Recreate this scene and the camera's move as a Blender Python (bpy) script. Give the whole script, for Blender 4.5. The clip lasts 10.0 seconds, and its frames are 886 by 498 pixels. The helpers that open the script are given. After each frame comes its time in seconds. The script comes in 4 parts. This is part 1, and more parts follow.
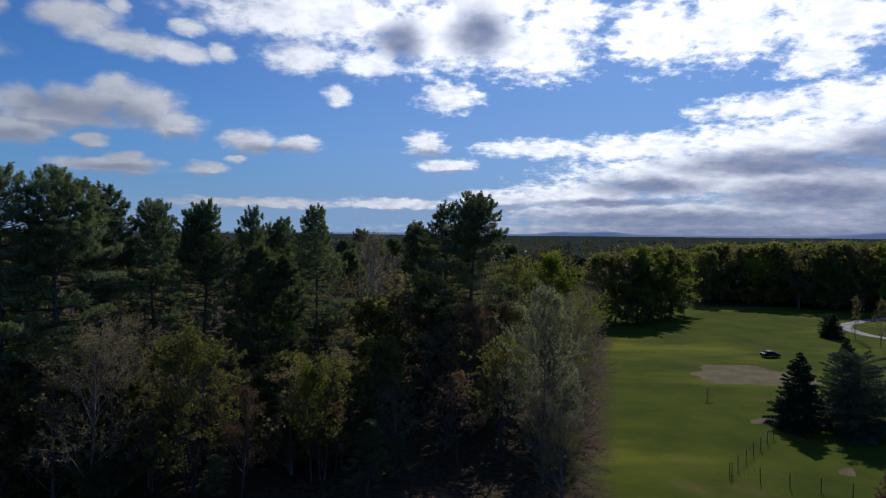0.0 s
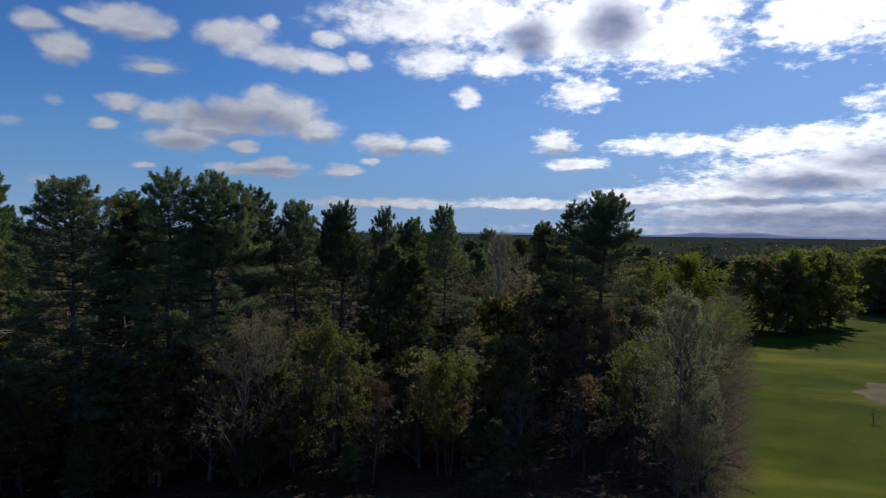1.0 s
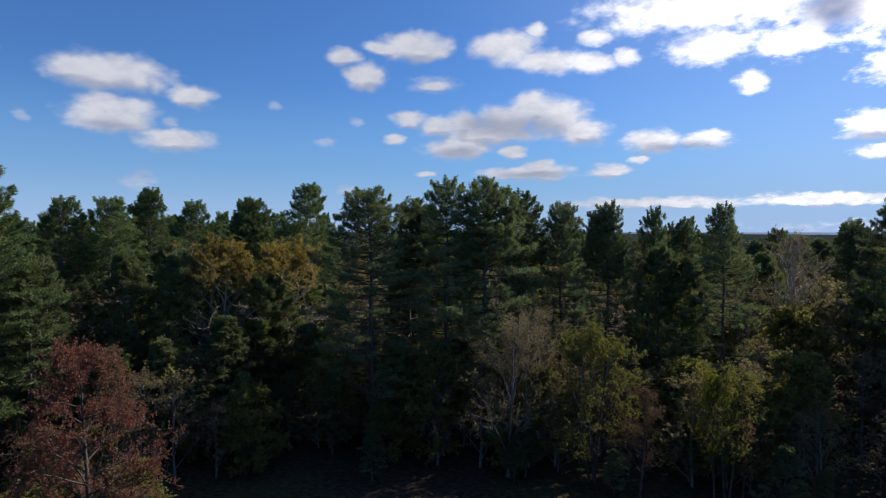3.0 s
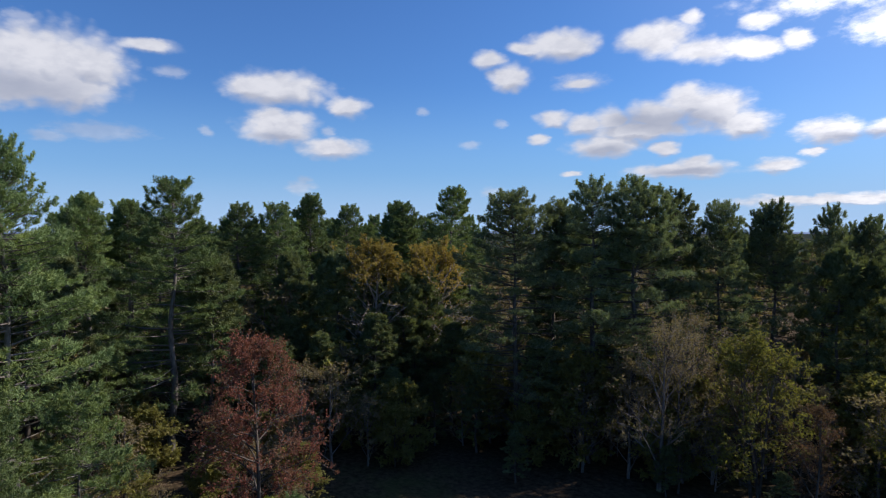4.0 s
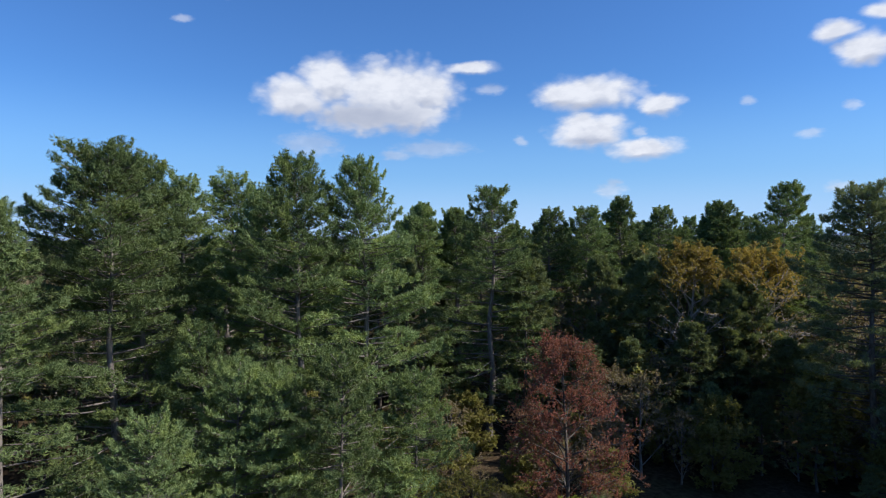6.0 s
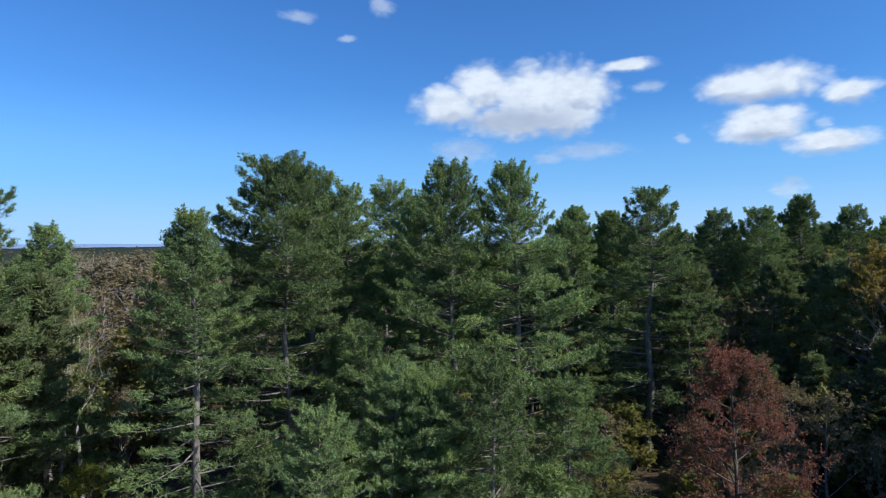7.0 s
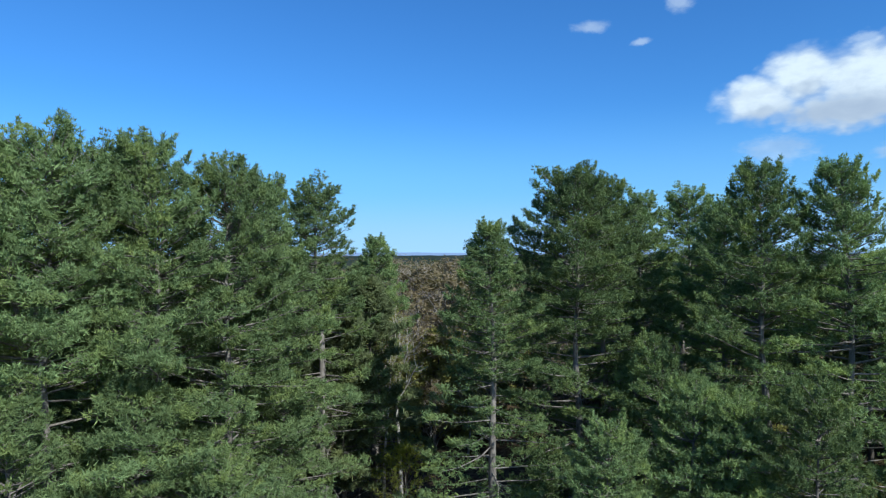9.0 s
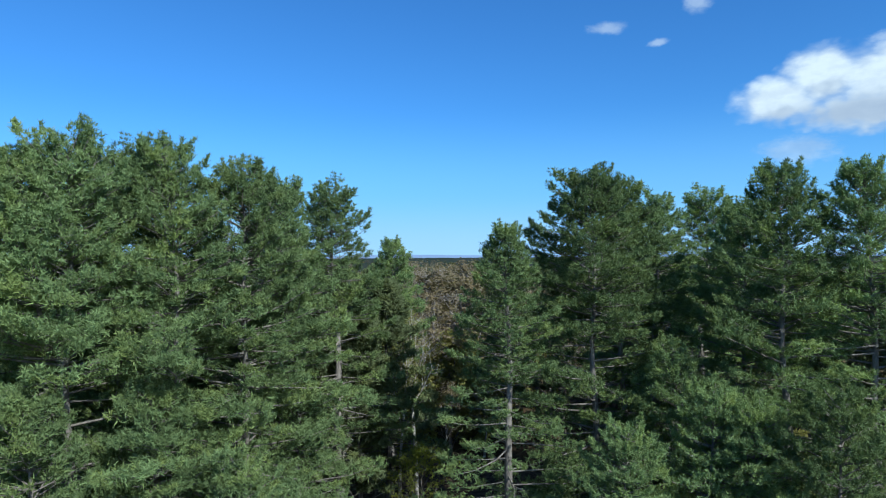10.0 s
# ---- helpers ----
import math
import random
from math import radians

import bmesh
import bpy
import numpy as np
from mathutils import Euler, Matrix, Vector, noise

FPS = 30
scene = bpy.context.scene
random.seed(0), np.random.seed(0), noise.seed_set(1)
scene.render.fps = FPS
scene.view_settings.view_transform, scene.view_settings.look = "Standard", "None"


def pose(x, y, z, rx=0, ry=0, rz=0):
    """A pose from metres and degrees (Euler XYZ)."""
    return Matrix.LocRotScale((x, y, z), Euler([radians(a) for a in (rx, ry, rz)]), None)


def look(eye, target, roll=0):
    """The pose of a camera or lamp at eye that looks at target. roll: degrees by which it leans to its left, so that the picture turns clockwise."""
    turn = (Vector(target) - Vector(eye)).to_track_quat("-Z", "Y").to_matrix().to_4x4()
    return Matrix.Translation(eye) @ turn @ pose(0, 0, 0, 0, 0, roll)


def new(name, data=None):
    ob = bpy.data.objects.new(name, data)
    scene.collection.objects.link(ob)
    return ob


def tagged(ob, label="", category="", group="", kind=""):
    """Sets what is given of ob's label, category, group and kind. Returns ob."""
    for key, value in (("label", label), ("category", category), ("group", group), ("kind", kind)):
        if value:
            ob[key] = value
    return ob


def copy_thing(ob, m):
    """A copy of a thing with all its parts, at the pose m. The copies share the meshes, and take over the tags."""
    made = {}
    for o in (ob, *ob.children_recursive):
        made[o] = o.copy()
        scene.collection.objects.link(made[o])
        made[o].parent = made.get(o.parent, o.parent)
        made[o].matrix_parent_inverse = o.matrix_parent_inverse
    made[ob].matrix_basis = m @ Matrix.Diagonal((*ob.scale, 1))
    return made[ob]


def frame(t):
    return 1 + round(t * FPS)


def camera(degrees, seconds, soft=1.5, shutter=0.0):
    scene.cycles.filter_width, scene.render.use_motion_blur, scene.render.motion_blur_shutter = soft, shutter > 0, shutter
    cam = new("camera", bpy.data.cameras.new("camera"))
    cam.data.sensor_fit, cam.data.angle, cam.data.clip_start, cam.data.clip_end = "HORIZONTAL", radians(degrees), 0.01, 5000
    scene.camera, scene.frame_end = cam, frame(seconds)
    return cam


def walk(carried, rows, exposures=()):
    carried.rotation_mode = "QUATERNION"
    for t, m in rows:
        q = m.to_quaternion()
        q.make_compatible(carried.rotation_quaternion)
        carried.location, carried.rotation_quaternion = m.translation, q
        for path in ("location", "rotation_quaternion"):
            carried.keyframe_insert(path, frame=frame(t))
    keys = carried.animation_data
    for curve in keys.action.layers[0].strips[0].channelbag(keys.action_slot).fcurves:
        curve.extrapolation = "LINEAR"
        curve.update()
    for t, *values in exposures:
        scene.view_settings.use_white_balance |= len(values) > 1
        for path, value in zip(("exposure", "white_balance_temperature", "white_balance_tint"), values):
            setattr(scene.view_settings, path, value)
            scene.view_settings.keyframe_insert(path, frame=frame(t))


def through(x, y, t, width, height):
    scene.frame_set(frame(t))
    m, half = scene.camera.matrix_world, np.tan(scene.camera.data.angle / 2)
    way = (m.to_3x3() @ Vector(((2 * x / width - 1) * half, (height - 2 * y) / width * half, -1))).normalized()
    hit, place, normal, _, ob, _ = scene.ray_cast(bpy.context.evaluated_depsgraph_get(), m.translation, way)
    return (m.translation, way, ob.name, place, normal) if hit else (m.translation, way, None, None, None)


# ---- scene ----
# ---- camera: it hangs still in the air and turns to its left ----
EYE_Z = 26.0
PATH = [(0.0, 0.0, -1.43, -0.5), (0.5, 6.01, -1.46, -0.66), (1.0, 11.86, -1.56, -0.78), (1.5, 17.59, -1.64, -0.74),
        (2.0, 23.58, -1.68, -0.6), (2.5, 29.87, -1.68, -0.43), (4.0, 49.66, -1.57, -0.05), (4.5, 56.76, -1.53, 0.09),
        (5.0, 63.9, -1.47, 0.17), (5.5, 70.93, -1.34, 0.25), (7.0, 92.1, -0.63, 0.6), (7.5, 99.06, -0.29, 0.6),
        (8.0, 106.08, 0.01, 0.55), (8.5, 113.16, 0.29, 0.43), (9.0, 118.8, 0.47, 0.32), (9.5, 120.0, 0.6, 0.32),
        (10.0, 120.27, 0.7, 0.33)]
cam = camera(71.72, 10.0, soft=1.1, shutter=0.0)
walk(cam, [(t, pose(0, 0, EYE_Z, 90 + pitch, roll, yaw)) for t, yaw, pitch, roll in PATH],
     exposures=[(0.0, -0.6, 6150, 17), (1.0, -0.5, 6300, 17), (2.5, -0.1, 6550, 18), (4.0, 0.2, 6800, 18), (5.5, 0.4, 6800, 17),
                (7.0, 0.42, 6200, 10), (8.0, 0.45, 6100, 7), (10.0, 0.48, 5850, 0)])

# ---- sky, clouds and sun ----
SUN_AZ, SUN_EL = 68.0, 38.0

sun = new("sun", bpy.data.lights.new("sun", "SUN"))
sun.data.energy, sun.data.angle, sun.data.color = 5.0, radians(0.53), (1.0, 0.95, 0.87)
SUN_WAY = Vector((math.cos(radians(SUN_EL)) * math.cos(radians(SUN_AZ)), math.cos(radians(SUN_EL)) * math.sin(radians(SUN_AZ)),
                  math.sin(radians(SUN_EL))))
sun.matrix_world = look(SUN_WAY * 100, (0, 0, 0))

# clouds: bearing from the middle of the view, height over the horizon, half width, half height, all in degrees
CLOUDS_SUNWARD = [(-38.3, 18.9, 10.9, 2.3), (-50.7, 17.9, 10.4, 3.3), (-58.5, 16.4, 5.6, 2.8), (-43.4, 15.2, 3.1, 1.4),
                  (-50.7, 12.4, 2.9, 1.4), (-37.3, 15.6, 3.5, 1.6), (-19.4, 16.5, 3.2, 1.4), (-23.3, 15.2, 3.0, 1.1),
                  (-27.3, 15.0, 2.4, 0.9), (-30.1, 15.3, 1.4, 0.8), (-27.3, 17.0, 1.5, 0.6), (-22.0, 17.8, 1.1, 0.6), (-61.0, 19.1, 4.0, 1.8), (-40.3, 12.5, 1.4, 0.9), (-42.3, 21.8, 12.6, 2.6),
                  (-54.3, 20.7, 8.3, 2.7)]
CLOUD_BANK = [(-68.8, 17.2, 4.2, 3.1), (-74.7, 17.0, 4.8, 3.0), (-81.3, 14.0, 3.1, 1.7), (-82.3, 16.7, 4.9, 2.8),
              (-77.4, 10.5, 5.8, 1.1), (-79.4, 7.7, 10.4, 2.2), (-68.5, 7.7, 8.0, 1.3), (-58.6, 7.9, 5.6, 0.9),
              (-73.2, 5.2, 13.2, 2.2), (-81.5, 3.8, 8.4, 2.7), (-83.2, 10.4, 4.4, 2.1), (-62.2, 3.6, 7.5, 1.3),
              (-78.4, 19.4, 8.1, 2.0), (-92.0, 7.1, 8.6, 6.1), (-70.0, 2.0, 16.0, 1.2), (-90.0, 1.6, 14.0, 2.0), (-78.0, 0.4, 30.0, 1.1)]
CLOUDS_LOW = [(-22.0, 11.1, 2.0, 1.5), (-24.0, 10.4, 3.0, 1.8), (-19.4, 10.1, 3.0, 1.4), (-26.4, 9.0, 2.4, 1.2), (-15.7, 9.8, 1.8, 1.2),
              (-13.3, 9.6, 1.7, 0.9), (-10.5, 10.2, 1.5, 0.7), (-17.6, 9.0, 4.6, 1.0), (-15.1, 7.7, 3.3, 1.0), (-20.2, 7.3, 1.3, 0.6),
              (-9.1, 8.4, 1.0, 0.5), (-22.7, 6.0, 1.5, 0.7), (-21.4, 5.4, 4.2, 0.7), (-32.4, 8.0, 2.3, 1.0), (-36.8, 7.9, 2.1, 0.8),
              (-31.5, 6.5, 1.0, 0.4), (-28.8, 5.5, 1.9, 0.6), (-12.2, 5.3, 1.0, 0.3), (-48.4, 8.3, 2.0, 1.1), (-50.3, 6.3, 2.9, 0.7),
              (-32.9, 2.6, 7.2, 0.5), (-45.6, 2.7, 6.3, 0.55), (-55.0, 3.3, 4.2, 0.9)]
CLOUDS_MIDDLE = [(-6.4, 14.0, 1.9, 1.2), (-4.5, 15.5, 1.5, 0.8), (-11.3, 16.5, 3.4, 1.2), (-8.1, 16.4, 1.6, 0.6), (-12.8, 13.3, 1.7, 0.5),
                 (14.7, 12.6, 4.4, 1.5), (17.0, 12.6, 2.2, 1.2), (14.5, 9.4, 3.3, 1.6), (15.3, 10.2, 1.7, 1.0), (8.5, 11.3, 1.8, 1.0),
                 (9.8, 7.6, 3.1, 0.9)]
CLOUDS_AWAY = [(38.2, 14.1, 2.7, 2.1), (32.8, 13.0, 5.4, 2.9), (41.4, 12.5, 3.1, 1.7), (29.7, 13.2, 3.1, 2.0), (34.3, 11.1, 5.9, 1.5),
               (30.7, 11.3, 3.0, 1.8), (25.3, 15.2, 2.5, 0.6)]
CLOUD_WISPS = [(55.0, 19.8, 1.8, 0.6), (47.4, 20.9, 1.3, 0.9), (50.8, 18.3, 1.0, 0.4), (40.1, 8.4, 3.2, 1.3), (28.8, 8.1, 4.2, 0.8),
               (32.3, 7.6, 1.5, 0.6), (23.5, 13.4, 1.6, 0.6), (34.2, 16.1, 1.3, 0.6), (12.5, 4.7, 0.8, 0.5), (12.7, 4.0, 1.5, 0.7),
               (20.6, 8.7, 0.7, 0.5), (10.1, 9.0, 0.8, 0.5), (-5.5, 9.8, 0.8, 0.5), (1.5, 11.0, 0.8, 0.4), (-3.0, 8.0, 1.2, 0.4),
               (-5.0, 3.8, 1.3, 0.5), (-12.8, 13.3, 2.6, 0.9)]
# thick grey undersides
CLOUD_BELLIES = [(-20.4, 9.5, 4.8, 1.2), (-17.6, 9.9, 2.8, 0.9), (-15.1, 7.2, 2.7, 0.6), (-34.4, 7.4, 3.2, 0.5), (-53.3, 17.9, 3.1, 2.3), (-46.0, 17.2, 2.6, 1.7),
                 (-79.5, 5.9, 10.4, 1.4), (-81.5, 3.3, 8.8, 1.8), (-68.6, 4.3, 5.7, 1.0), (-22.0, 5.2, 3.6, 0.4),
                 (-85.4, 6.4, 4.2, 2.1), (35.5, 10.9, 7.4, 1.4), (31.5, 9.8, 3.6, 0.7), (14.8, 11.5, 3.4, 0.5),
                 (14.6, 8.5, 2.6, 0.5), (-70.0, 1.3, 18.0, 1.3), (-92.0, 1.6, 15.0, 2.2), (-66.0, 2.9, 9.0, 0.5), (-78.0, 0.2, 32.0, 1.2)]


class Nodes:
    """Short names for building a node tree."""

    def __init__(self, tree):
        self.tree = tree
        tree.nodes.clear()

    def add(self, kind, **values):
        node = self.tree.nodes.new(kind)
        for key, value in values.items():
            setattr(node, key, value)
        return node

    def put(self, socket, value):
        if isinstance(value, bpy.types.NodeSocket):
            self.tree.links.new(value, socket)
        else:
            socket.default_value = value

    def math(self, op, a, b=0.0, c=0.0, clamp=False):
        node = self.add("ShaderNodeMath", operation=op, use_clamp=clamp)
        for socket, value in zip(node.inputs, (a, b, c)):
            self.put(socket, value)
        return node.outputs[0]

    def vec(self, op, a, b=(0, 0, 0), c=(0, 0, 0)):
        node = self.add("ShaderNodeVectorMath", operation=op)
        for socket, value in zip(node.inputs, (a, b, c)):
            self.put(socket, value)
        return node.outputs["Value" if op in ("LENGTH", "DOT_PRODUCT") else "Vector"]

    def noise(self, vector, scale, detail=4.0, rough=0.55, colour=False):
        node = self.add("ShaderNodeTexNoise")
        self.put(node.inputs["Vector"], vector)
        self.put(node.inputs["Scale"], scale)
        self.put(node.inputs["Detail"], detail)
        self.put(node.inputs["Roughness"], rough)
        return node.outputs["Color" if colour else "Fac"]

    def span(self, value, a, b, c=0.0, d=1.0, smooth=True):
        node = self.add("ShaderNodeMapRange", interpolation_type="SMOOTHSTEP" if smooth else "LINEAR")
        for socket, v in zip(node.inputs, (value, a, b, c, d)):
            self.put(socket, v)
        return node.outputs[0]

    def mix(self, factor, a, b, kind="MIX"):
        node = self.add("ShaderNodeMix", data_type="RGBA", blend_type=kind)
        self.put(node.inputs[0], factor)
        self.put(node.inputs[6], a if not isinstance(a, tuple) else (*a, 1.0))
        self.put(node.inputs[7], b if not isinstance(b, tuple) else (*b, 1.0))
        return node.outputs[2]


SKY_STRENGTH = 0.086


def build_world():
    world = bpy.data.worlds.new("sky")
    scene.world = world
    world.use_nodes = True
    n = Nodes(world.node_tree)
    sky = n.add("ShaderNodeTexSky", sky_type="NISHITA", sun_disc=False, sun_elevation=radians(SUN_EL),
                sun_rotation=radians(90 - SUN_AZ), altitude=60.0, air_density=1.0, dust_density=0.6, ozone_density=1.6)
    way = n.add("ShaderNodeTexCoord").outputs["Generated"]
    part_xyz = n.add("ShaderNodeSeparateXYZ")
    n.put(part_xyz.inputs[0], way)
    x, y, z = part_xyz.outputs
    c, s = math.cos(radians(140)), math.sin(radians(140))
    ahead = n.math("ADD", n.math("MULTIPLY", x, c), n.math("MULTIPLY", y, s))
    aside = n.math("SUBTRACT", n.math("MULTIPLY", y, c), n.math("MULTIPLY", x, s))
    bearing = n.math("MULTIPLY", n.math("ARCTAN2", aside, ahead), 180 / math.pi)
    height = n.math("MULTIPLY", n.math("ARCSINE", z), 180 / math.pi)
    place = n.add("ShaderNodeCombineXYZ")
    n.put(place.inputs[0], bearing)
    n.put(place.inputs[1], height)
    lift = n.math("DIVIDE", 1.0, n.math("MAXIMUM", n.math("ADD", z, 0.30), 0.1))
    flat = n.vec("MULTIPLY", way, (1.0, 1.0, 0.0))
    flat = n.vec("SCALE", flat)
    n.put(flat.node.inputs["Scale"], lift)
    puffs = n.noise(flat, 9.0, 6.0, 0.58, colour=True)
    shift = n.vec("MULTIPLY", n.vec("SUBTRACT", puffs, (0.5, 0.5, 0.5)), (1.7, 0.95, 0.0))
    where = n.vec("ADD", place.outputs[0], shift)
    fine = n.noise(flat, 24.0, 6.0, 0.62)

    def field(groups, point, soft):
        best = 3.0
        for u, v, a, b in groups:
            q = n.vec("MULTIPLY_ADD", point, (1 / a, 1 / b, 0), (-u / a, -v / b, 0))
            best = n.math("SMOOTH_MIN", n.vec("LENGTH", q), best, soft)
        return best

    puff = n.noise(flat, 11.0, 3.0, 0.5)
    every = CLOUDS_SUNWARD + CLOUD_BANK + CLOUDS_LOW + CLOUDS_MIDDLE + CLOUDS_AWAY
    body = field(every, where, 0.2)
    above = field(CLOUDS_LOW + CLOUDS_MIDDLE + CLOUDS_AWAY, n.vec("ADD", where, (0.15, 0.75, 0.0)), 0.2)
    wisps = n.span(n.math("ADD", field(CLOUD_WISPS, where, 0.2), fine), 1.65, 0.8, 0.0, 0.42)
    near_sun = n.span(n.vec("DOT_PRODUCT", way, tuple(SUN_WAY)), 0.55, 0.98)
    torn = n.math("MULTIPLY", n.math("SUBTRACT", fine, 0.5), n.math("MULTIPLY_ADD", near_sun, 1.6, 0.2))
    cells = n.add("ShaderNodeTexVoronoi", feature="SMOOTH_F1")
    n.put(cells.inputs["Vector"], n.vec("MULTIPLY", where, (1.0, 1.25, 0.0)))
    cells.inputs["Scale"].default_value, cells.inputs["Smoothness"].default_value = 0.95, 0.35
    heads = n.math("MULTIPLY", n.math("SUBTRACT", cells.outputs["Distance"], 0.52), n.math("MULTIPLY_ADD", near_sun, -0.22, 0.34))
    body = n.math("ADD", body, heads)
    rough_edge = n.math("ADD", torn, n.math("MULTIPLY_ADD", n.math("SUBTRACT", puff, 0.5), n.math("MULTIPLY_ADD", near_sun, 0.35, 0.6), body))
    cover = n.math("MAXIMUM", n.span(rough_edge, n.math("MULTIPLY_ADD", near_sun, -0.12, 1.32), 0.5), wisps)
    belly = n.math("MULTIPLY", n.span(n.math("ADD", puff, n.math("MULTIPLY", fine, 0.4)), 0.4, 0.9, 0.9, 1.0), n.span(n.math("MULTIPLY_ADD", fine, 0.7, field(CLOUD_BELLIES, where, 0.25)), 1.75, 0.6))
    bright = n.mix(near_sun, (0.60, 0.66, 0.73), (1.85, 1.95, 1.95))
    dark = n.mix(near_sun, (0.31, 0.37, 0.48), (0.17, 0.24, 0.46))
    billow = n.span(n.math("ADD", n.math("MULTIPLY", puff, 0.6), n.math("MULTIPLY", fine, 0.5)), 0.42, 0.68, 0.0, 0.3)
    bright = n.mix(billow, bright, dark)
    under = n.span(n.math("SUBTRACT", body, above), -0.12, 0.5, 0.0, 0.8)
    cloud = n.mix(n.math("MULTIPLY", n.math("MAXIMUM", belly, under), 0.92), bright, dark)
    deep = n.mix(1.0, sky.outputs[0], (0.40 * SKY_STRENGTH, 0.82 * SKY_STRENGTH, 1.35 * SKY_STRENGTH), "MULTIPLY")
    low = n.span(height, 14.0, -1.5, 0.0, 0.95)
    haze = n.mix(near_sun, (0.205, 0.425, 0.73), (0.36, 0.57, 0.90))
    deep = n.mix(low, deep, haze)
    deep = n.mix(n.math("MULTIPLY", n.span(height, 6.0, -0.5, 0.0, 0.6), n.math("SUBTRACT", 1.0, near_sun)), deep, (0.40, 0.58, 0.80))
    deep = n.mix(n.math("MULTIPLY", near_sun, 0.4), deep, (0.33, 0.45, 0.74))
    shown = n.mix(cover, deep, cloud)
    back = n.add("ShaderNodeBackground")
    n.put(back.inputs[0], shown)
    back.inputs[1].default_value = 1.0
    out = n.add("ShaderNodeOutputWorld")
    n.put(out.inputs[0], back.outputs[0])


build_world()


# ---- materials ----
def material(name, fill, rough=0.8):
    """A node material; fill(n) gives colour, height for relief (or None), relief strength."""
    mat = bpy.data.materials.new(name)
    mat.use_nodes = True
    n = Nodes(mat.node_tree)
    colour, relief, strength = fill(n)
    shader = n.add("ShaderNodeBsdfPrincipled")
    n.put(shader.inputs["Base Color"], colour)
    shader.inputs["Roughness"].default_value = rough
    shader.inputs["Specular IOR Level"].default_value = 0.12
    if relief is not None:
        bump = n.add("ShaderNodeBump")
        bump.inputs["Strength"].default_value = strength
        bump.inputs["Distance"].default_value = 0.05
        n.put(bump.inputs["Height"], relief)
        n.put(shader.inputs["Normal"], bump.outputs[0])
    out = n.add("ShaderNodeOutputMaterial")
    n.put(out.inputs[0], shader.outputs[0])
    return mat


def leaf_material(name, dark, light, third, through=0.25, gloss=0.08):
    """Foliage: each blade takes its own tone, whole limbs and whole trees drift in colour, and light shines through."""
    mat = bpy.data.materials.new(name)
    mat.use_nodes = True
    n = Nodes(mat.node_tree)
    geo = n.add("ShaderNodeNewGeometry")
    info = n.add("ShaderNodeObjectInfo")
    coord = n.add("ShaderNodeTexCoord").outputs["Object"]
    patch = n.noise(coord, 0.35, 3.0, 0.6)
    cushion = n.span(n.noise(coord, 1.3, 3.0, 0.6), 0.3, 0.7)
    base = n.mix(n.math("ADD", n.math("MULTIPLY", geo.outputs["Random Per Island"], 0.6), n.math("MULTIPLY", cushion, 0.4)), dark, light)
    base = n.mix(n.span(patch, 0.45, 0.72, 0.0, 0.8), base, third)
    tone = n.span(info.outputs["Random"], 0.0, 1.0, 0.75, 1.25, smooth=False)
    base = n.vec("SCALE", base)
    n.put(base.node.inputs["Scale"], tone)
    diffuse = n.add("ShaderNodeBsdfPrincipled")
    n.put(diffuse.inputs["Base Color"], base)
    diffuse.inputs["Roughness"].default_value = 0.55
    diffuse.inputs["Specular IOR Level"].default_value = gloss
    glow = n.add("ShaderNodeBsdfTranslucent")
    n.put(glow.inputs[0], n.mix(1.0, base, (1.05, 1.1, 0.55), "MULTIPLY"))
    both = n.add("ShaderNodeMixShader")
    both.inputs[0].default_value = through
    n.put(both.inputs[1], diffuse.outputs[0])
    n.put(both.inputs[2], glow.outputs[0])
    out = n.add("ShaderNodeOutputMaterial")
    n.put(out.inputs[0], both.outputs[0])
    return mat


def bark_material(name, dark, light, stretch=0.25):
    def fill(n):
        coord = n.vec("MULTIPLY", n.add("ShaderNodeTexCoord").outputs["Object"], (1.0, 1.0, stretch))
        grain = n.noise(coord, 7.0, 5.0, 0.65)
        blotch = n.noise(coord, 0.8, 3.0)
        tone = n.math("ADD", n.math("MULTIPLY", grain, 0.7), n.math("MULTIPLY", blotch, 0.5))
        return n.mix(n.span(tone, 0.35, 0.85), dark, light), grain, 0.6
    return material(name, fill, 0.9)


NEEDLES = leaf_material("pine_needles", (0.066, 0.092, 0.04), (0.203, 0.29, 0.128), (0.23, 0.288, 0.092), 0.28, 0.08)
# White pine needles, greyed and lightened for the veil of glare over shaded trees.
NEEDLES_VEILED = leaf_material("glare_veiled_pine_needles", (0.075, 0.10, 0.062), (0.22, 0.27, 0.16), (0.23, 0.26, 0.115), 0.38, 0.06)
# Darker copy of the pine needles: the deep woods' shade put into colour.
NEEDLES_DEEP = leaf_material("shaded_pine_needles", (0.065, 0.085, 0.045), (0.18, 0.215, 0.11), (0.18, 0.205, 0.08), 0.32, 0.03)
SPRUCE = leaf_material("spruce_needles", (0.03, 0.055, 0.035), (0.05, 0.085, 0.05), (0.04, 0.07, 0.035), 0.1)
LEAF_RED = leaf_material("red_maple_flowers", (0.19, 0.075, 0.055), (0.35, 0.14, 0.11), (0.21, 0.15, 0.09), 0.35)
LEAF_RUST = leaf_material("rusty_brown_buds", (0.16, 0.095, 0.065), (0.27, 0.16, 0.11), (0.20, 0.15, 0.085), 0.35)
LEAF_GOLD = leaf_material("golden_young_leaves", (0.27, 0.20, 0.06), (0.42, 0.32, 0.10), (0.32, 0.26, 0.10), 0.4)
LEAF_LIME = leaf_material("lime_young_leaves", (0.17, 0.20, 0.035), (0.29, 0.32, 0.055), (0.21, 0.22, 0.06), 0.5)
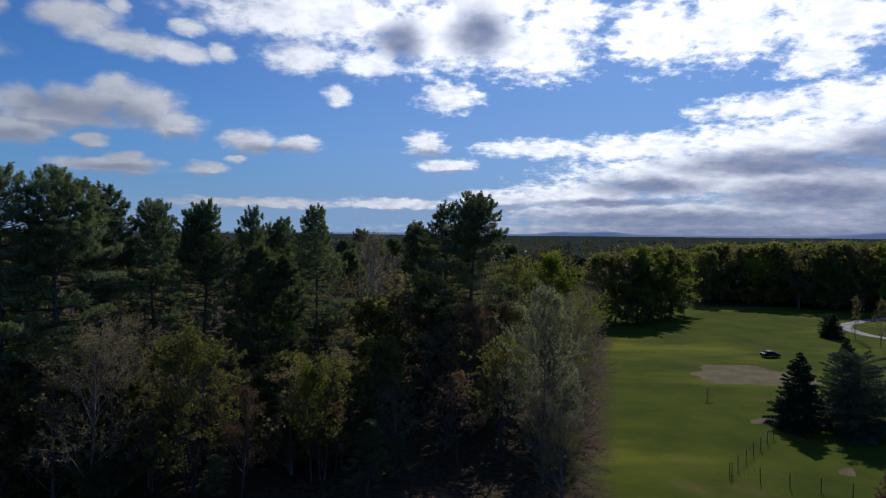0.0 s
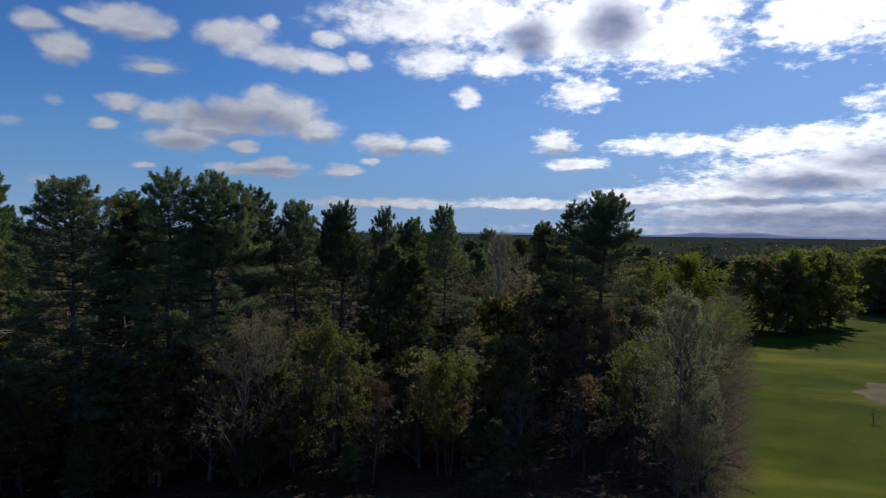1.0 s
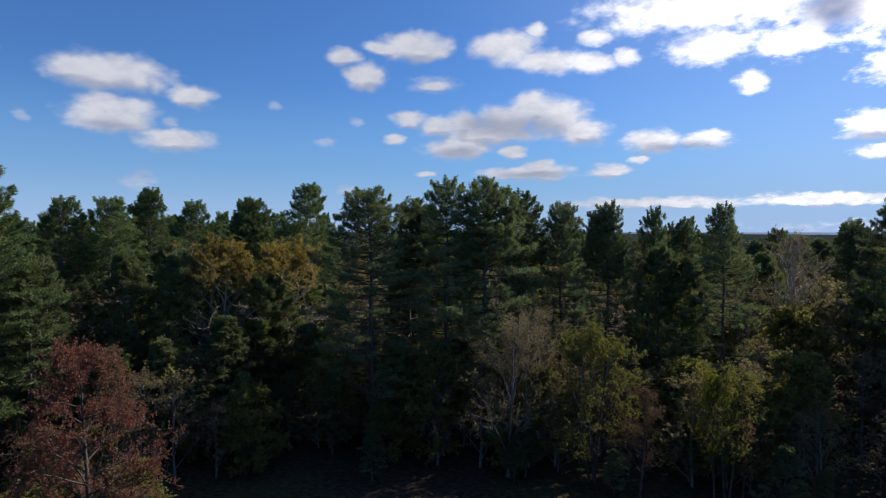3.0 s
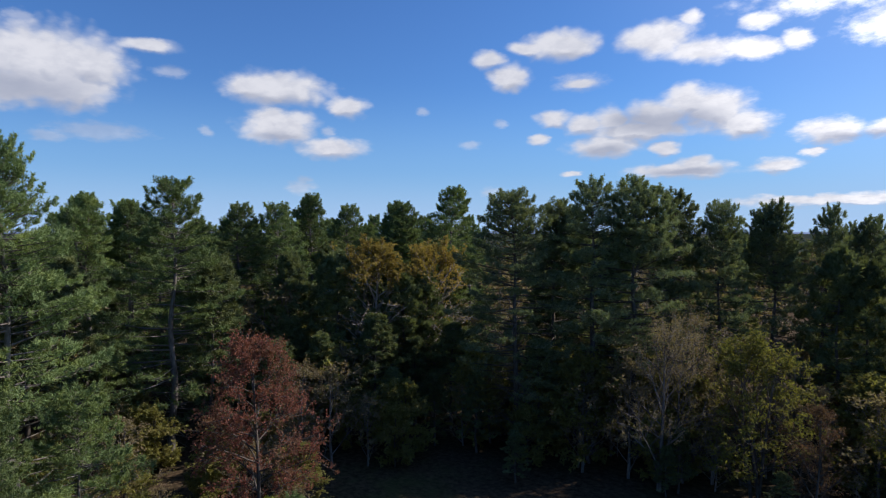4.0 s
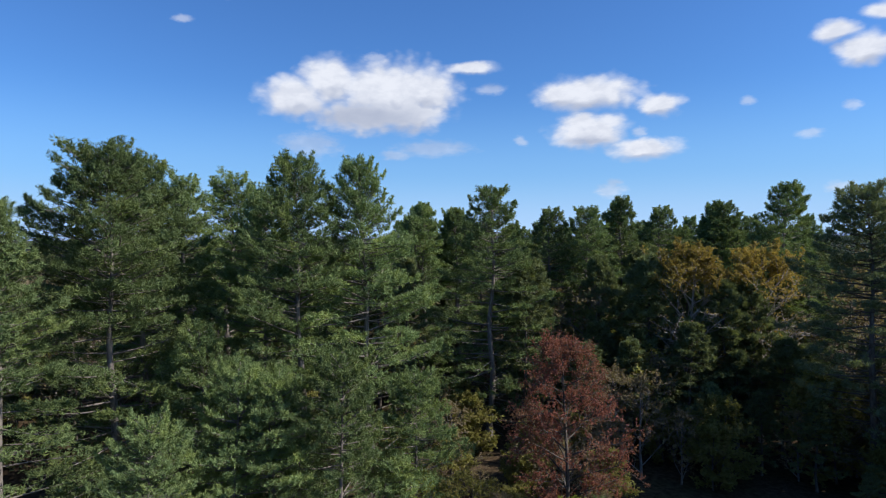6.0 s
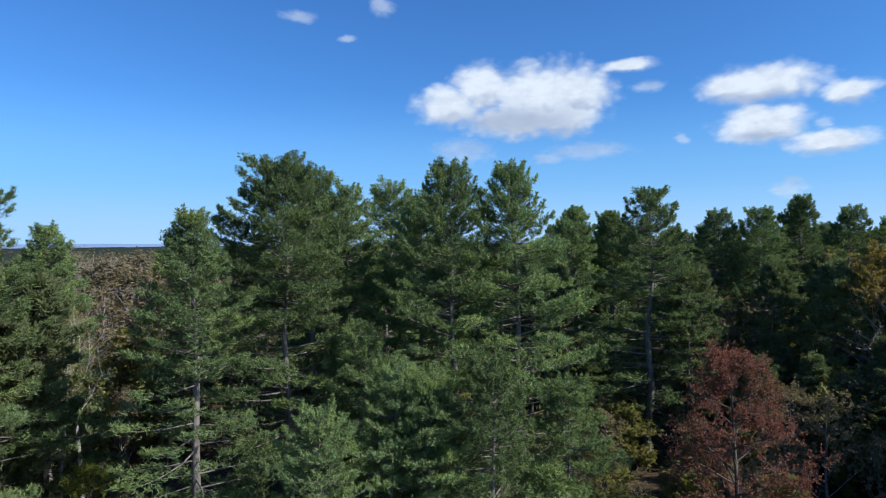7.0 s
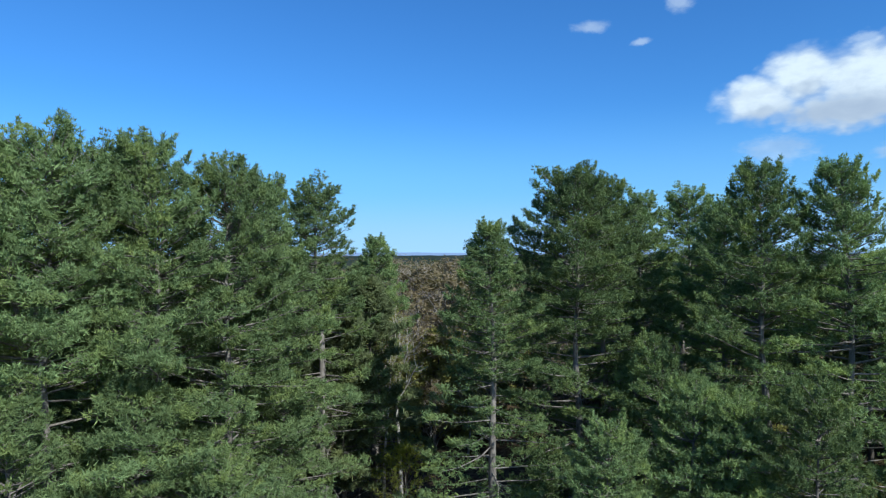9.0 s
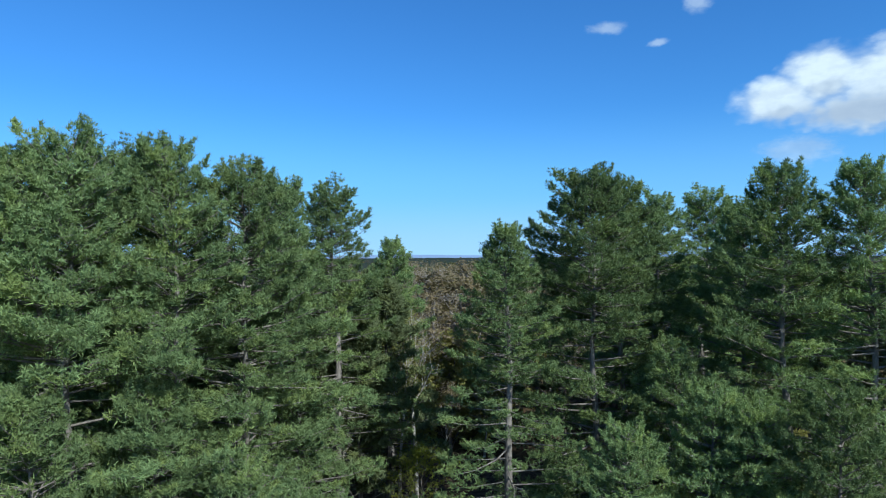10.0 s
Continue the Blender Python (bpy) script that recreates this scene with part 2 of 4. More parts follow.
LEAF_OLIVE = leaf_material("olive_young_leaves", (0.16, 0.165, 0.05), (0.29, 0.285, 0.085), (0.24, 0.20, 0.085), 0.5)
LEAF_BUD = leaf_material("brown_buds", (0.16, 0.13, 0.085), (0.28, 0.225, 0.145), (0.22, 0.195, 0.10), 0.42)
LEAF_SILVER = leaf_material("silvery_young_leaves", (0.24, 0.24, 0.17), (0.44, 0.44, 0.33), (0.26, 0.26, 0.15), 0.45)
LEAF_PINK = leaf_material("pink_blossom", (0.20, 0.05, 0.09), (0.33, 0.10, 0.16), (0.26, 0.08, 0.12), 0.3)
GARDEN_NEEDLES = leaf_material("grey_green_needles", (0.06, 0.08, 0.05), (0.15, 0.185, 0.125), (0.12, 0.15, 0.09), 0.2)
FAR_BROWN = leaf_material("far_brown_twigs", (0.085, 0.065, 0.045), (0.15, 0.115, 0.075), (0.12, 0.10, 0.055), 0.25)
FAR_OLIVE = leaf_material("far_olive_leaves", (0.085, 0.09, 0.03), (0.155, 0.155, 0.05), (0.14, 0.115, 0.05), 0.3)
EDGE_OLIVE = leaf_material("sunlit_olive_leaves", (0.165, 0.165, 0.055), (0.30, 0.29, 0.10), (0.25, 0.21, 0.09), 0.45)
EDGE_LIME = leaf_material("sunlit_lime_leaves", (0.17, 0.20, 0.04), (0.30, 0.33, 0.065), (0.22, 0.23, 0.065), 0.45)
BARK_BIRCH = bark_material("pale_birch_bark", (0.20, 0.18, 0.155), (0.50, 0.47, 0.43), 1.6)
BARK_PINE = bark_material("grey_pine_bark", (0.07, 0.06, 0.055), (0.25, 0.23, 0.21))
BARK_DARK = bark_material("dark_bark", (0.045, 0.04, 0.035), (0.14, 0.125, 0.11))
BARK_PALE = bark_material("pale_bark", (0.16, 0.14, 0.12), (0.46, 0.42, 0.38))


def grass_fill(n):
    coord = n.add("ShaderNodeTexCoord").outputs["Object"]
    drift = n.noise(n.vec("MULTIPLY", coord, (1.0, 2.2, 1.0)), 0.018, 4.0, 0.6)
    patch = n.noise(coord, 0.11, 4.0, 0.6)
    blades = n.noise(coord, 2.4, 5.0, 0.7)
    colour = n.mix(n.span(patch, 0.3, 0.7), (0.042, 0.060, 0.007), (0.076, 0.096, 0.010))
    colour = n.mix(n.span(drift, 0.48, 0.66), colour, (0.15, 0.155, 0.016))
    dry = n.noise(coord, 0.05, 5.0, 0.65)
    colour = n.mix(n.span(dry, 0.56, 0.72, 0.0, 0.8), colour, (0.12, 0.095, 0.035))
    colour = n.mix(n.span(blades, 0.25, 0.8, 0.0, 0.4), colour, (0.05, 0.07, 0.015))
    # leaf litter under the woods, which lie north and west of a winding edge
    split = n.add("ShaderNodeSeparateXYZ")
    n.put(split.inputs[0], coord)
    px, py = split.outputs[0], split.outputs[1]
    edge = n.math("ADD", n.math("MULTIPLY_ADD", py, 0.27, 0.0), n.math("MULTIPLY", n.math("SUBTRACT", patch, 0.5), 9.0))
    woods = n.span(n.math("SUBTRACT", px, edge), 2.0, -2.0)
    litter = n.mix(n.span(n.noise(coord, 1.6, 5.0, 0.7), 0.3, 0.75), (0.030, 0.022, 0.014), (0.11, 0.08, 0.05))
    litter = n.mix(n.span(dry, 0.5, 0.7, 0.0, 0.6), litter, (0.05, 0.075, 0.02))
    beyond = n.span(n.math("ADD", py, n.math("MULTIPLY", px, 0.12)), 236.0, 244.0)
    return n.mix(n.math("MAXIMUM", woods, beyond), colour, litter), blades, 0.8


GRASS = material("grass_and_leaf_litter", grass_fill, 1.0)
GRASS.node_tree.nodes["Principled BSDF"].inputs["Specular IOR Level"].default_value = 0.02


def sand_fill(n):
    coord = n.add("ShaderNodeTexCoord").outputs["Object"]
    grain, patch = n.noise(coord, 3.0, 5.0, 0.7), n.noise(coord, 0.25, 4.0)
    colour = n.mix(n.span(patch, 0.35, 0.65), (0.085, 0.07, 0.028), (0.135, 0.105, 0.045))
    return n.mix(n.span(grain, 0.5, 0.8, 0.0, 0.5), colour, (0.14, 0.14, 0.06)), grain, 0.5


SAND = material("bare_sandy_soil", sand_fill, 0.95)


def road_fill(n):
    coord = n.add("ShaderNodeTexCoord").outputs["Object"]
    grain, patch = n.noise(coord, 6.0, 4.0), n.noise(coord, 0.3, 4.0)
    return n.mix(n.span(patch, 0.3, 0.7), (0.20, 0.195, 0.185), (0.30, 0.29, 0.27)), grain, 0.4


ROAD = material("pale_worn_road", road_fill, 0.9)


def canopy_fill(n):
    coord = n.add("ShaderNodeTexCoord").outputs["Object"]
    big, small = n.noise(coord, 0.006, 4.0, 0.6), n.noise(coord, 0.09, 5.0, 0.7)
    colour = n.mix(n.span(big, 0.4, 0.62), (0.024, 0.036, 0.032), (0.045, 0.044, 0.038))
    return n.mix(n.span(small, 0.35, 0.7), colour, (0.024, 0.038, 0.03)), small, 1.0


CANOPY = material("far_woods_canopy", canopy_fill, 1.0)
CANOPY.node_tree.nodes["Principled BSDF"].inputs["Specular IOR Level"].default_value = 0.0


# Distance haze is put into the hills as blue colour and an even glow.
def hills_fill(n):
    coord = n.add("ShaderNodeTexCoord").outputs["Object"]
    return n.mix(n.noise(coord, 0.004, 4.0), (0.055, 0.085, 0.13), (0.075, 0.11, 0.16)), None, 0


HILLS = material("haze_blue_far_hills", hills_fill, 1.0)
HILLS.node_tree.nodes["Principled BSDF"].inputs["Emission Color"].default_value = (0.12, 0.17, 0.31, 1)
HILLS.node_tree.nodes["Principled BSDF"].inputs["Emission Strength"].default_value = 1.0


def plain(name, colour, rough=0.6, metal=0.0):
    def fill(n):
        coord = n.add("ShaderNodeTexCoord").outputs["Object"]
        dull = tuple(c * 0.7 for c in colour)
        return n.mix(n.span(n.noise(coord, 9.0, 4.0), 0.35, 0.7), dull, colour), None, 0
    mat = material(name, fill, rough)
    mat.node_tree.nodes["Principled BSDF"].inputs["Metallic"].default_value = metal
    return mat


POST = plain("weathered_fence_post", (0.07, 0.06, 0.05), 0.85)
WIRE = plain("dull_fence_wire", (0.07, 0.07, 0.06), 0.8)
CAR_PAINT = plain("dark_car_paint", (0.02, 0.022, 0.028), 0.3)
CAR_GLASS = plain("dark_car_glass", (0.02, 0.025, 0.03), 0.08)
RUBBER = plain("black_tyre_rubber", (0.015, 0.015, 0.015), 0.8)
STEEL = plain("grey_wheel_rim", (0.3, 0.3, 0.3), 0.35, 0.8)
TAIL = plain("red_tail_lamp", (0.3, 0.02, 0.02), 0.3)
HEADLAMP = plain("clear_headlamp", (0.6, 0.6, 0.58), 0.15)


# ---- mesh helpers ----
def mesh_of(name, verts, faces, mat, smooth=False):
    me = bpy.data.meshes.new(name)
    me.from_pydata(verts.tolist() if hasattr(verts, "tolist") else verts, [], faces.tolist() if hasattr(faces, "tolist") else faces)
    me.materials.append(mat)
    if smooth:
        me.shade_smooth()
    return me


def part_of(name, me, parent, label=""):
    ob = new(name, me)
    ob.parent = parent
    return tagged(ob, label)


def part(name, bm, mat, parent, label=""):
    me = bpy.data.meshes.new(name)
    bm.to_mesh(me)
    bm.free()
    me.materials.append(mat)
    return part_of(name, me, parent, label)


def unit(v):
    return v / (np.linalg.norm(v, axis=-1, keepdims=True) + 1e-9)


class Wood:
    """Gathers tapered tubes into one mesh."""

    def __init__(self):
        self.verts, self.faces = [], []

    def tube(self, points, radii, sides=5):
        points = np.asarray(points, float)
        along = unit(np.gradient(points, axis=0))
        ref = np.array((1.0, 0.13, 0.07)) if abs(along[0][2]) > 0.7 else np.array((0.1, 0.07, 1.0))
        a = unit(np.cross(along, ref))
        b = np.cross(along, a)
        turn = np.arange(sides) * 2 * np.pi / sides
        rings = points[:, None, :] + np.asarray(radii)[:, None, None] * (
            a[:, None, :] * np.cos(turn)[None, :, None] + b[:, None, :] * np.sin(turn)[None, :, None])
        start = len(self.verts)
        self.verts.extend(rings.reshape(-1, 3).tolist())
        for i in range(len(points) - 1):
            for j in range(sides):
                k = (j + 1) % sides
                self.faces.append((start + i * sides + j, start + i * sides + k, start + (i + 1) * sides + k, start + (i + 1) * sides + j))

    def spike(self, base, tip, radius):
        start = len(self.verts)
        way = unit(tip - base)
        a = unit(np.cross(way, (0.3, 0.5, 0.81)))
        b = np.cross(way, a)
        for k in range(3):
            self.verts.append((base + radius * (a * math.cos(2.094 * k) + b * math.sin(2.094 * k))).tolist())
        self.verts.append(tip.tolist())
        self.faces.extend(((start, start + 1, start + 3), (start + 1, start + 2, start + 3), (start + 2, start, start + 3)))

    def mesh(self, name, mat):
        return mesh_of(name, self.verts, self.faces, mat, smooth=True)


def blades(rng, base, way, size, count, spread, lift, width, scatter=0.16):
    """Tufts: count pointed blades from each base, strewn about its way."""
    n = len(base)
    base, way, size = np.repeat(base, count, 0), np.repeat(way, count, 0), np.repeat(size, count)
    d = unit(way * 0.5 + np.array((0, 0, lift)) + rng.normal(0, spread, (n * count, 3)))
    length = size * rng.uniform(0.7, 1.25, n * count)
    side = unit(np.cross(d, rng.normal(0, 1, (n * count, 3)))) * (length * width * 0.5)[:, None]
    root = base + rng.normal(0, scatter, (n * count, 3)) * size[:, None]
    verts = np.stack((root - side, root + side, root + d * length[:, None]), 1).reshape(-1, 3)
    return verts, np.arange(len(verts)).reshape(-1, 3)


# ---- white pines ----
def white_pine(seed, h=32.0, bare=0.15, radius=5.5, fork=False, gap=0.72, tuft=0.27, count=9, mat=None, dense=10.5, bark=None, blade=0.19,
               point=0.42, stubs=22, lean=0.35):
    """A white pine: a trunk, limbs in loose whorls, each ending in a flat, cushioned bough of needle tufts, and dead grey limbs below."""
    rng = np.random.default_rng(seed)
    tree = new("pine_tree")
    tilt, wob = rng.normal(0, lean, 2), rng.uniform(0, 6.28, 2)
    zs = np.linspace(0, h * 0.985, 16)

    def stem(z):
        s = z / h
        return np.array((tilt[0] * s ** 2 + 0.14 * math.sin(z * 0.5 + wob[0]), tilt[1] * s ** 2 + 0.14 * math.cos(z * 0.41 + wob[1]), z))

    r0 = 0.0112 * h
    trunk = limbs = Wood()
    trunk.tube([stem(z) for z in zs], [max(0.025, r0 * (1 - z / h) ** 0.8 + (0.25 * r0 if z == 0 else 0)) for z in zs], 9)
    roots = [(stem, 1.0, 0.0)]
    if fork:
        fz, fa = h * rng.uniform(0.6, 0.7), rng.uniform(0, 6.28)
        reach, high = h * 0.075, rng.uniform(0.93, 0.97)

        def second(z):
            s = max(0.0, (z - fz) / (h * high - fz))
            return stem(fz) + np.array((math.cos(fa) * reach * s ** 0.6, math.sin(fa) * reach * s ** 0.6, z - fz))

        trunk.tube([second(z) for z in np.linspace(fz, h * high * 0.99, 6)], np.linspace(r0 * 0.4, 0.03, 6), 6)
        roots.append((second, high, fz))
    lobes = rng.uniform(0, 6.28, 3)
    spots, ways, sizes = [], [], []

    def bough(pts, length, from_f, breadth, steep):
        """A cushion of tufts over the outer part of a limb."""
        m = len(pts) - 1
        n = max(5, int(dense * 1.6 * breadth * length * (1 - from_f)))
        f = from_f + (1 - from_f) * rng.uniform(0, 1, n) ** 0.8
        i = np.minimum(m - 1, (f * m).astype(int))
        q = pts[i] + (pts[i + 1] - pts[i]) * (f * m - i)[:, None]
        t = unit(pts[i + 1] - pts[i])
        across = unit(np.cross(t, (0, 0, 1.0)))
        g = (f - from_f) / (1 - from_f)
        half = breadth * np.sqrt(np.clip(1.02 - (2 * g ** 1.15 - 0.95) ** 2, 0.05, 1))
        side = rng.uniform(-1, 1, n)
        # fingers: separate twigs with gaps between them
        side = side + 0.10 * np.sin(side * 9 + g * 5)
        rise = 0.22 * breadth * (1 - side ** 2) + rng.normal(0, 0.08 + 0.045 * breadth, n) + 0.10 * np.abs(side) * half * steep
        spots.append(q + across * (side * half)[:, None] + np.array((0, 0, 1.0)) * rise[:, None] + t * (np.abs(side) * half * 0.45)[:, None])
        ways.append(unit(t + across * (side * 0.8)[:, None]))
        sizes.append(tuft * rng.uniform(0.75, 1.3, n))
        # shoots that stand up from the bough's end
        k = 3 + int(3 * breadth)
        tip = pts[-1] + (t[-1] * 0.1 + across[-1] * 0.35) * rng.normal(0, breadth * 0.6, (k, 1))
        for d in np.linspace(0.0, 0.34, 3):
            spots.append(tip + np.array((0, 0, d)) + unit(pts[-1] - pts[-2]) * d * 0.7)
            ways.append(np.repeat(np.array([[0, 0, 1.0]]), k, 0))
            sizes.append(np.full(k, tuft * (1.05 - 0.6 * d)))
        for k in range(int(2 + 2.4 * breadth)):
            f0 = rng.uniform(max(0.15, from_f - 0.2), 0.85)
            j = min(m - 1, int(f0 * m))
            p = pts[j] + (pts[j + 1] - pts[j]) * (f0 * m - j)
            limbs.spike(p, p + (t[0] * 0.9 + across[0] * rng.choice((-1, 1)) * rng.uniform(0.4, 1)) * breadth * 0.9 + rng.normal(0, 0.1, 3), 0.016)

    z = h * bare
    while z < h * 0.975:
        s = (z - h * bare) / (h * (1 - bare))
        for axis, top, low in roots:
            sz = (h * top - z) / (h * (1 - bare))
            if z < low + 0.5 or sz < 0.02:
                continue
            whorl = rng.integers(3, 6) if s < 0.55 else rng.integers(4, 7)
            turn0 = rng.uniform(0, 6.28)
            for k in range(whorl):
                if rng.uniform() < 0.14 and s < 0.8:
                    continue
                turn = turn0 + k * 6.283 / whorl + rng.normal(0, 0.28)
                lobe = 1 + 0.16 * math.sin(2 * turn + lobes[0] + 0.22 * z) + 0.13 * math.sin(3 * turn + lobes[1] - 0.35 * z) + 0.10 * math.sin(turn + lobes[2])
                full = radius * min(1.0, sz) ** point * (0.82 + 0.18 * min(1.0, s / 0.2)) * lobe
                if len(roots) > 1 and z > roots[1][2] + 1:
                    full *= 0.8
                length = 0.35 + full * rng.uniform(0.55, 1.08)
                u = 1 - min(1.0, sz)
                rise = math.radians(-4 + 14 * u + 34 * u ** 5 + rng.normal(0, 8))
                bend = math.radians(rng.uniform(4, 24) + 10 * u)
                p, pts = axis(min(z + rng.uniform(-0.35, 0.35), h * top * 0.98)), []
                m = 6
                for i in range(m + 1):
                    pts.append(p)
                    e = rise + bend * (i / m) ** 1.5
                    w = turn + 0.22 * math.sin(i * 0.9 + k)
                    p = p + np.array((math.cos(e) * math.cos(w), math.cos(e) * math.sin(w), math.sin(e))) * length / m
                pts = np.array(pts)
                limbs.tube(pts[::2], np.linspace(0.018 + 0.012 * length, 0.012, 4), 4)
                bough(pts, length, 0.48 - 0.34 * u, 0.34 + 0.20 * length * rng.uniform(0.7, 1.25), 1.0)
        z += gap * rng.uniform(0.65, 1.4) * (1.2 if s < 0.5 else 0.9 - 0.5 * s)
    # dead grey limbs low on the trunk
    for k in range(stubs):
        zb = rng.uniform(h * 0.05, h * max(0.3, bare * 1.15 + 0.05))
        turn = rng.uniform(0, 6.28)
        p0, length = stem(zb), rng.uniform(1.2, 4.2)
        d = np.array((math.cos(turn), math.sin(turn), rng.uniform(-0.22, 0.2)))
        mid, tip = p0 + d * length * 0.55 + rng.normal(0, 0.12, 3), p0 + d * length + np.array((0, 0, rng.uniform(-0.4, 0.3)))
        limbs.tube([p0, mid, tip], (0.04, 0.026, 0.01), 4)
        for j in range(6):
            b = p0 + (tip - p0) * rng.uniform(0.35, 0.95)
            limbs.spike(b, b + d * 0.5 + rng.normal(0, 0.4, 3), 0.013)
    # the leader's tufts
    for axis, top, low in roots:
        for dz in np.linspace(0.0, 1.5, 12):
            spots.append((axis(h * top * 0.985 - dz) + rng.normal(0, 0.06 + 0.08 * dz, 3) * (1, 1, 0.3))[None])
            ways.append(np.array([[0, 0, 1.0]])); sizes.append(np.array((tuft,)))
    spots, ways, sizes = np.concatenate(spots), np.concatenate(ways), np.concatenate(sizes)
    verts, faces = blades(rng, spots, ways, sizes, count, 0.62, 0.34, blade, 0.18)
    squeeze = h / verts[:, 2].max()
    verts[:, 2] *= squeeze
    trunk.verts = [(x, y, z * squeeze) for x, y, z in trunk.verts]
    part_of("trunk", trunk.mesh("trunk", bark or BARK_PINE), tree)
    part_of("crown", mesh_of("crown", verts, faces, mat or NEEDLES), tree)
    return tree


# ---- broad-leaved trees ----
def hardwood(seed, h=20.0, spread=4.5, clear=0.25, leaf=0.16, per=4, leaves=None, bark=None, name="hardwood_tree", boughs=13, upright=0.5,
             stems=1, twig=0.55, low_leaf=1.0, kids=(7, 5), twigs=3):
    """A broad-leaved tree in spring: forking limbs, many fine twigs and small young leaves at their ends."""
    rng = np.random.default_rng(seed)
    tree = new(name)
    trunk = limbs = Wood()
    ends, ways = [], []

    def limb(p, d, length, r, level, up):
        pts, k = [p], 4 if level < 2 else 3
        for i in range(k):
            d = unit(d + np.array((0, 0, up * 0.16)) + rng.normal(0, 0.11, 3))
            p = p + d * length / k
            pts.append(p)
        limbs.tube(pts, np.linspace(r, r * 0.35, k + 1), 5 if level == 1 else 3)
        for c in range(kids[level - 1]):
            f = rng.uniform(0.3, 1.0) if level < 2 else (c + 1) / kids[1]
            i = min(k - 1, int(f * k))
            q = pts[i] + (pts[i + 1] - pts[i]) * (f * k - i)
            side = unit(np.cross(d, rng.normal(0, 1, 3)))
            way = unit(d * 0.75 + side * rng.uniform(0.5, 0.95) + np.array((0, 0, 0.12 * up)))
            if level == 1:
                limb(q, way, length * rng.uniform(0.38, 0.6), r * 0.42, 2, up)
            else:
                for j in range(twigs):
                    w = unit(way + rng.normal(0, 0.4, 3))
                    tip = q + w * twig * rng.uniform(0.6, 1.4)
                    limbs.spike(q, tip, 0.012)
                    ends.append(tip); ways.append(w)
                    ends.append(q + (tip - q) * 0.55); ways.append(w)

    mid_z, half_z = h * (0.5 + 0.42 * clear), h * (0.5 - 0.42 * clear)

    def to_edge(q, d):
        """How far it is along d to the rounded outline of the crown."""
        k = np.array((1 / spread, 1 / spread, 1 / half_z))
        u, v = (q - (0, 0, mid_z)) * k, d * k
        a, b, c = v @ v, u @ v, u @ u - 1
        return max(0.12 * spread, (-b + math.sqrt(max(0.0, b * b - a * c))) / a * 0.9)

    for st in range(stems):
        lean = rng.normal(0, 0.03, 2) + (0 if stems == 1 else 1) * np.array((math.cos(st * 2.4), math.sin(st * 2.4))) * 0.13
        root = np.array((lean[0], lean[1], 0)) * (2.5 if stems > 1 else 0)
        zs = np.linspace(0, h * 0.93, 9)
        wob = rng.uniform(0, 6, 2)
        spine = [root + np.array((lean[0] * z + 0.18 * math.sin(z * 0.33 + wob[0]), lean[1] * z + 0.18 * math.sin(z * 0.29 + wob[1]), z)) for z in zs]
        r0 = 0.0125 * h / stems ** 0.4
        trunk.tube(spine, [r0 * (1 - 0.93 * z / h) ** 1.1 + 0.012 for z in zs], 7)
        count = max(5, int(boughs / stems ** 0.5))
        for b in range(count):
            s = (b + rng.uniform(0.2, 0.8)) / count
            z = h * (clear + (0.9 - clear) * s)
            i = min(7, int(z / (h * 0.93) * 8))
            q = spine[i] + (spine[i + 1] - spine[i]) * (z / (h * 0.93) * 8 - i)
            turn = b * 2.4 + rng.normal(0, 0.35)
            rise = math.tan(math.radians(18 + 45 * upright + 22 * s + rng.normal(0, 6)))
            d = unit(np.array((math.cos(turn), math.sin(turn), rise)))
            limb(q, d, to_edge(q, d) * rng.uniform(0.8, 1.06), r0 * 0.42 * (1.05 - 0.6 * s), 1, upright)
    ends, ways = np.array(ends), np.array(ways)
    keep = rng.uniform(0, 1, len(ends)) < np.clip(low_leaf + (1 - low_leaf) * (ends[:, 2] / h - 0.72) / 0.12, low_leaf, 1)
    ends, ways = ends[keep], ways[keep]
    verts, faces = blades(rng, ends, ways, np.full(len(ends), leaf), per, 0.8, 0.0, 0.75)
    bark = bark or BARK_DARK
    part_of("trunk", trunk.mesh("trunk", bark), tree)
    part_of("crown", mesh_of("crown", verts, faces, leaves or LEAF_BUD), tree)
    return tree


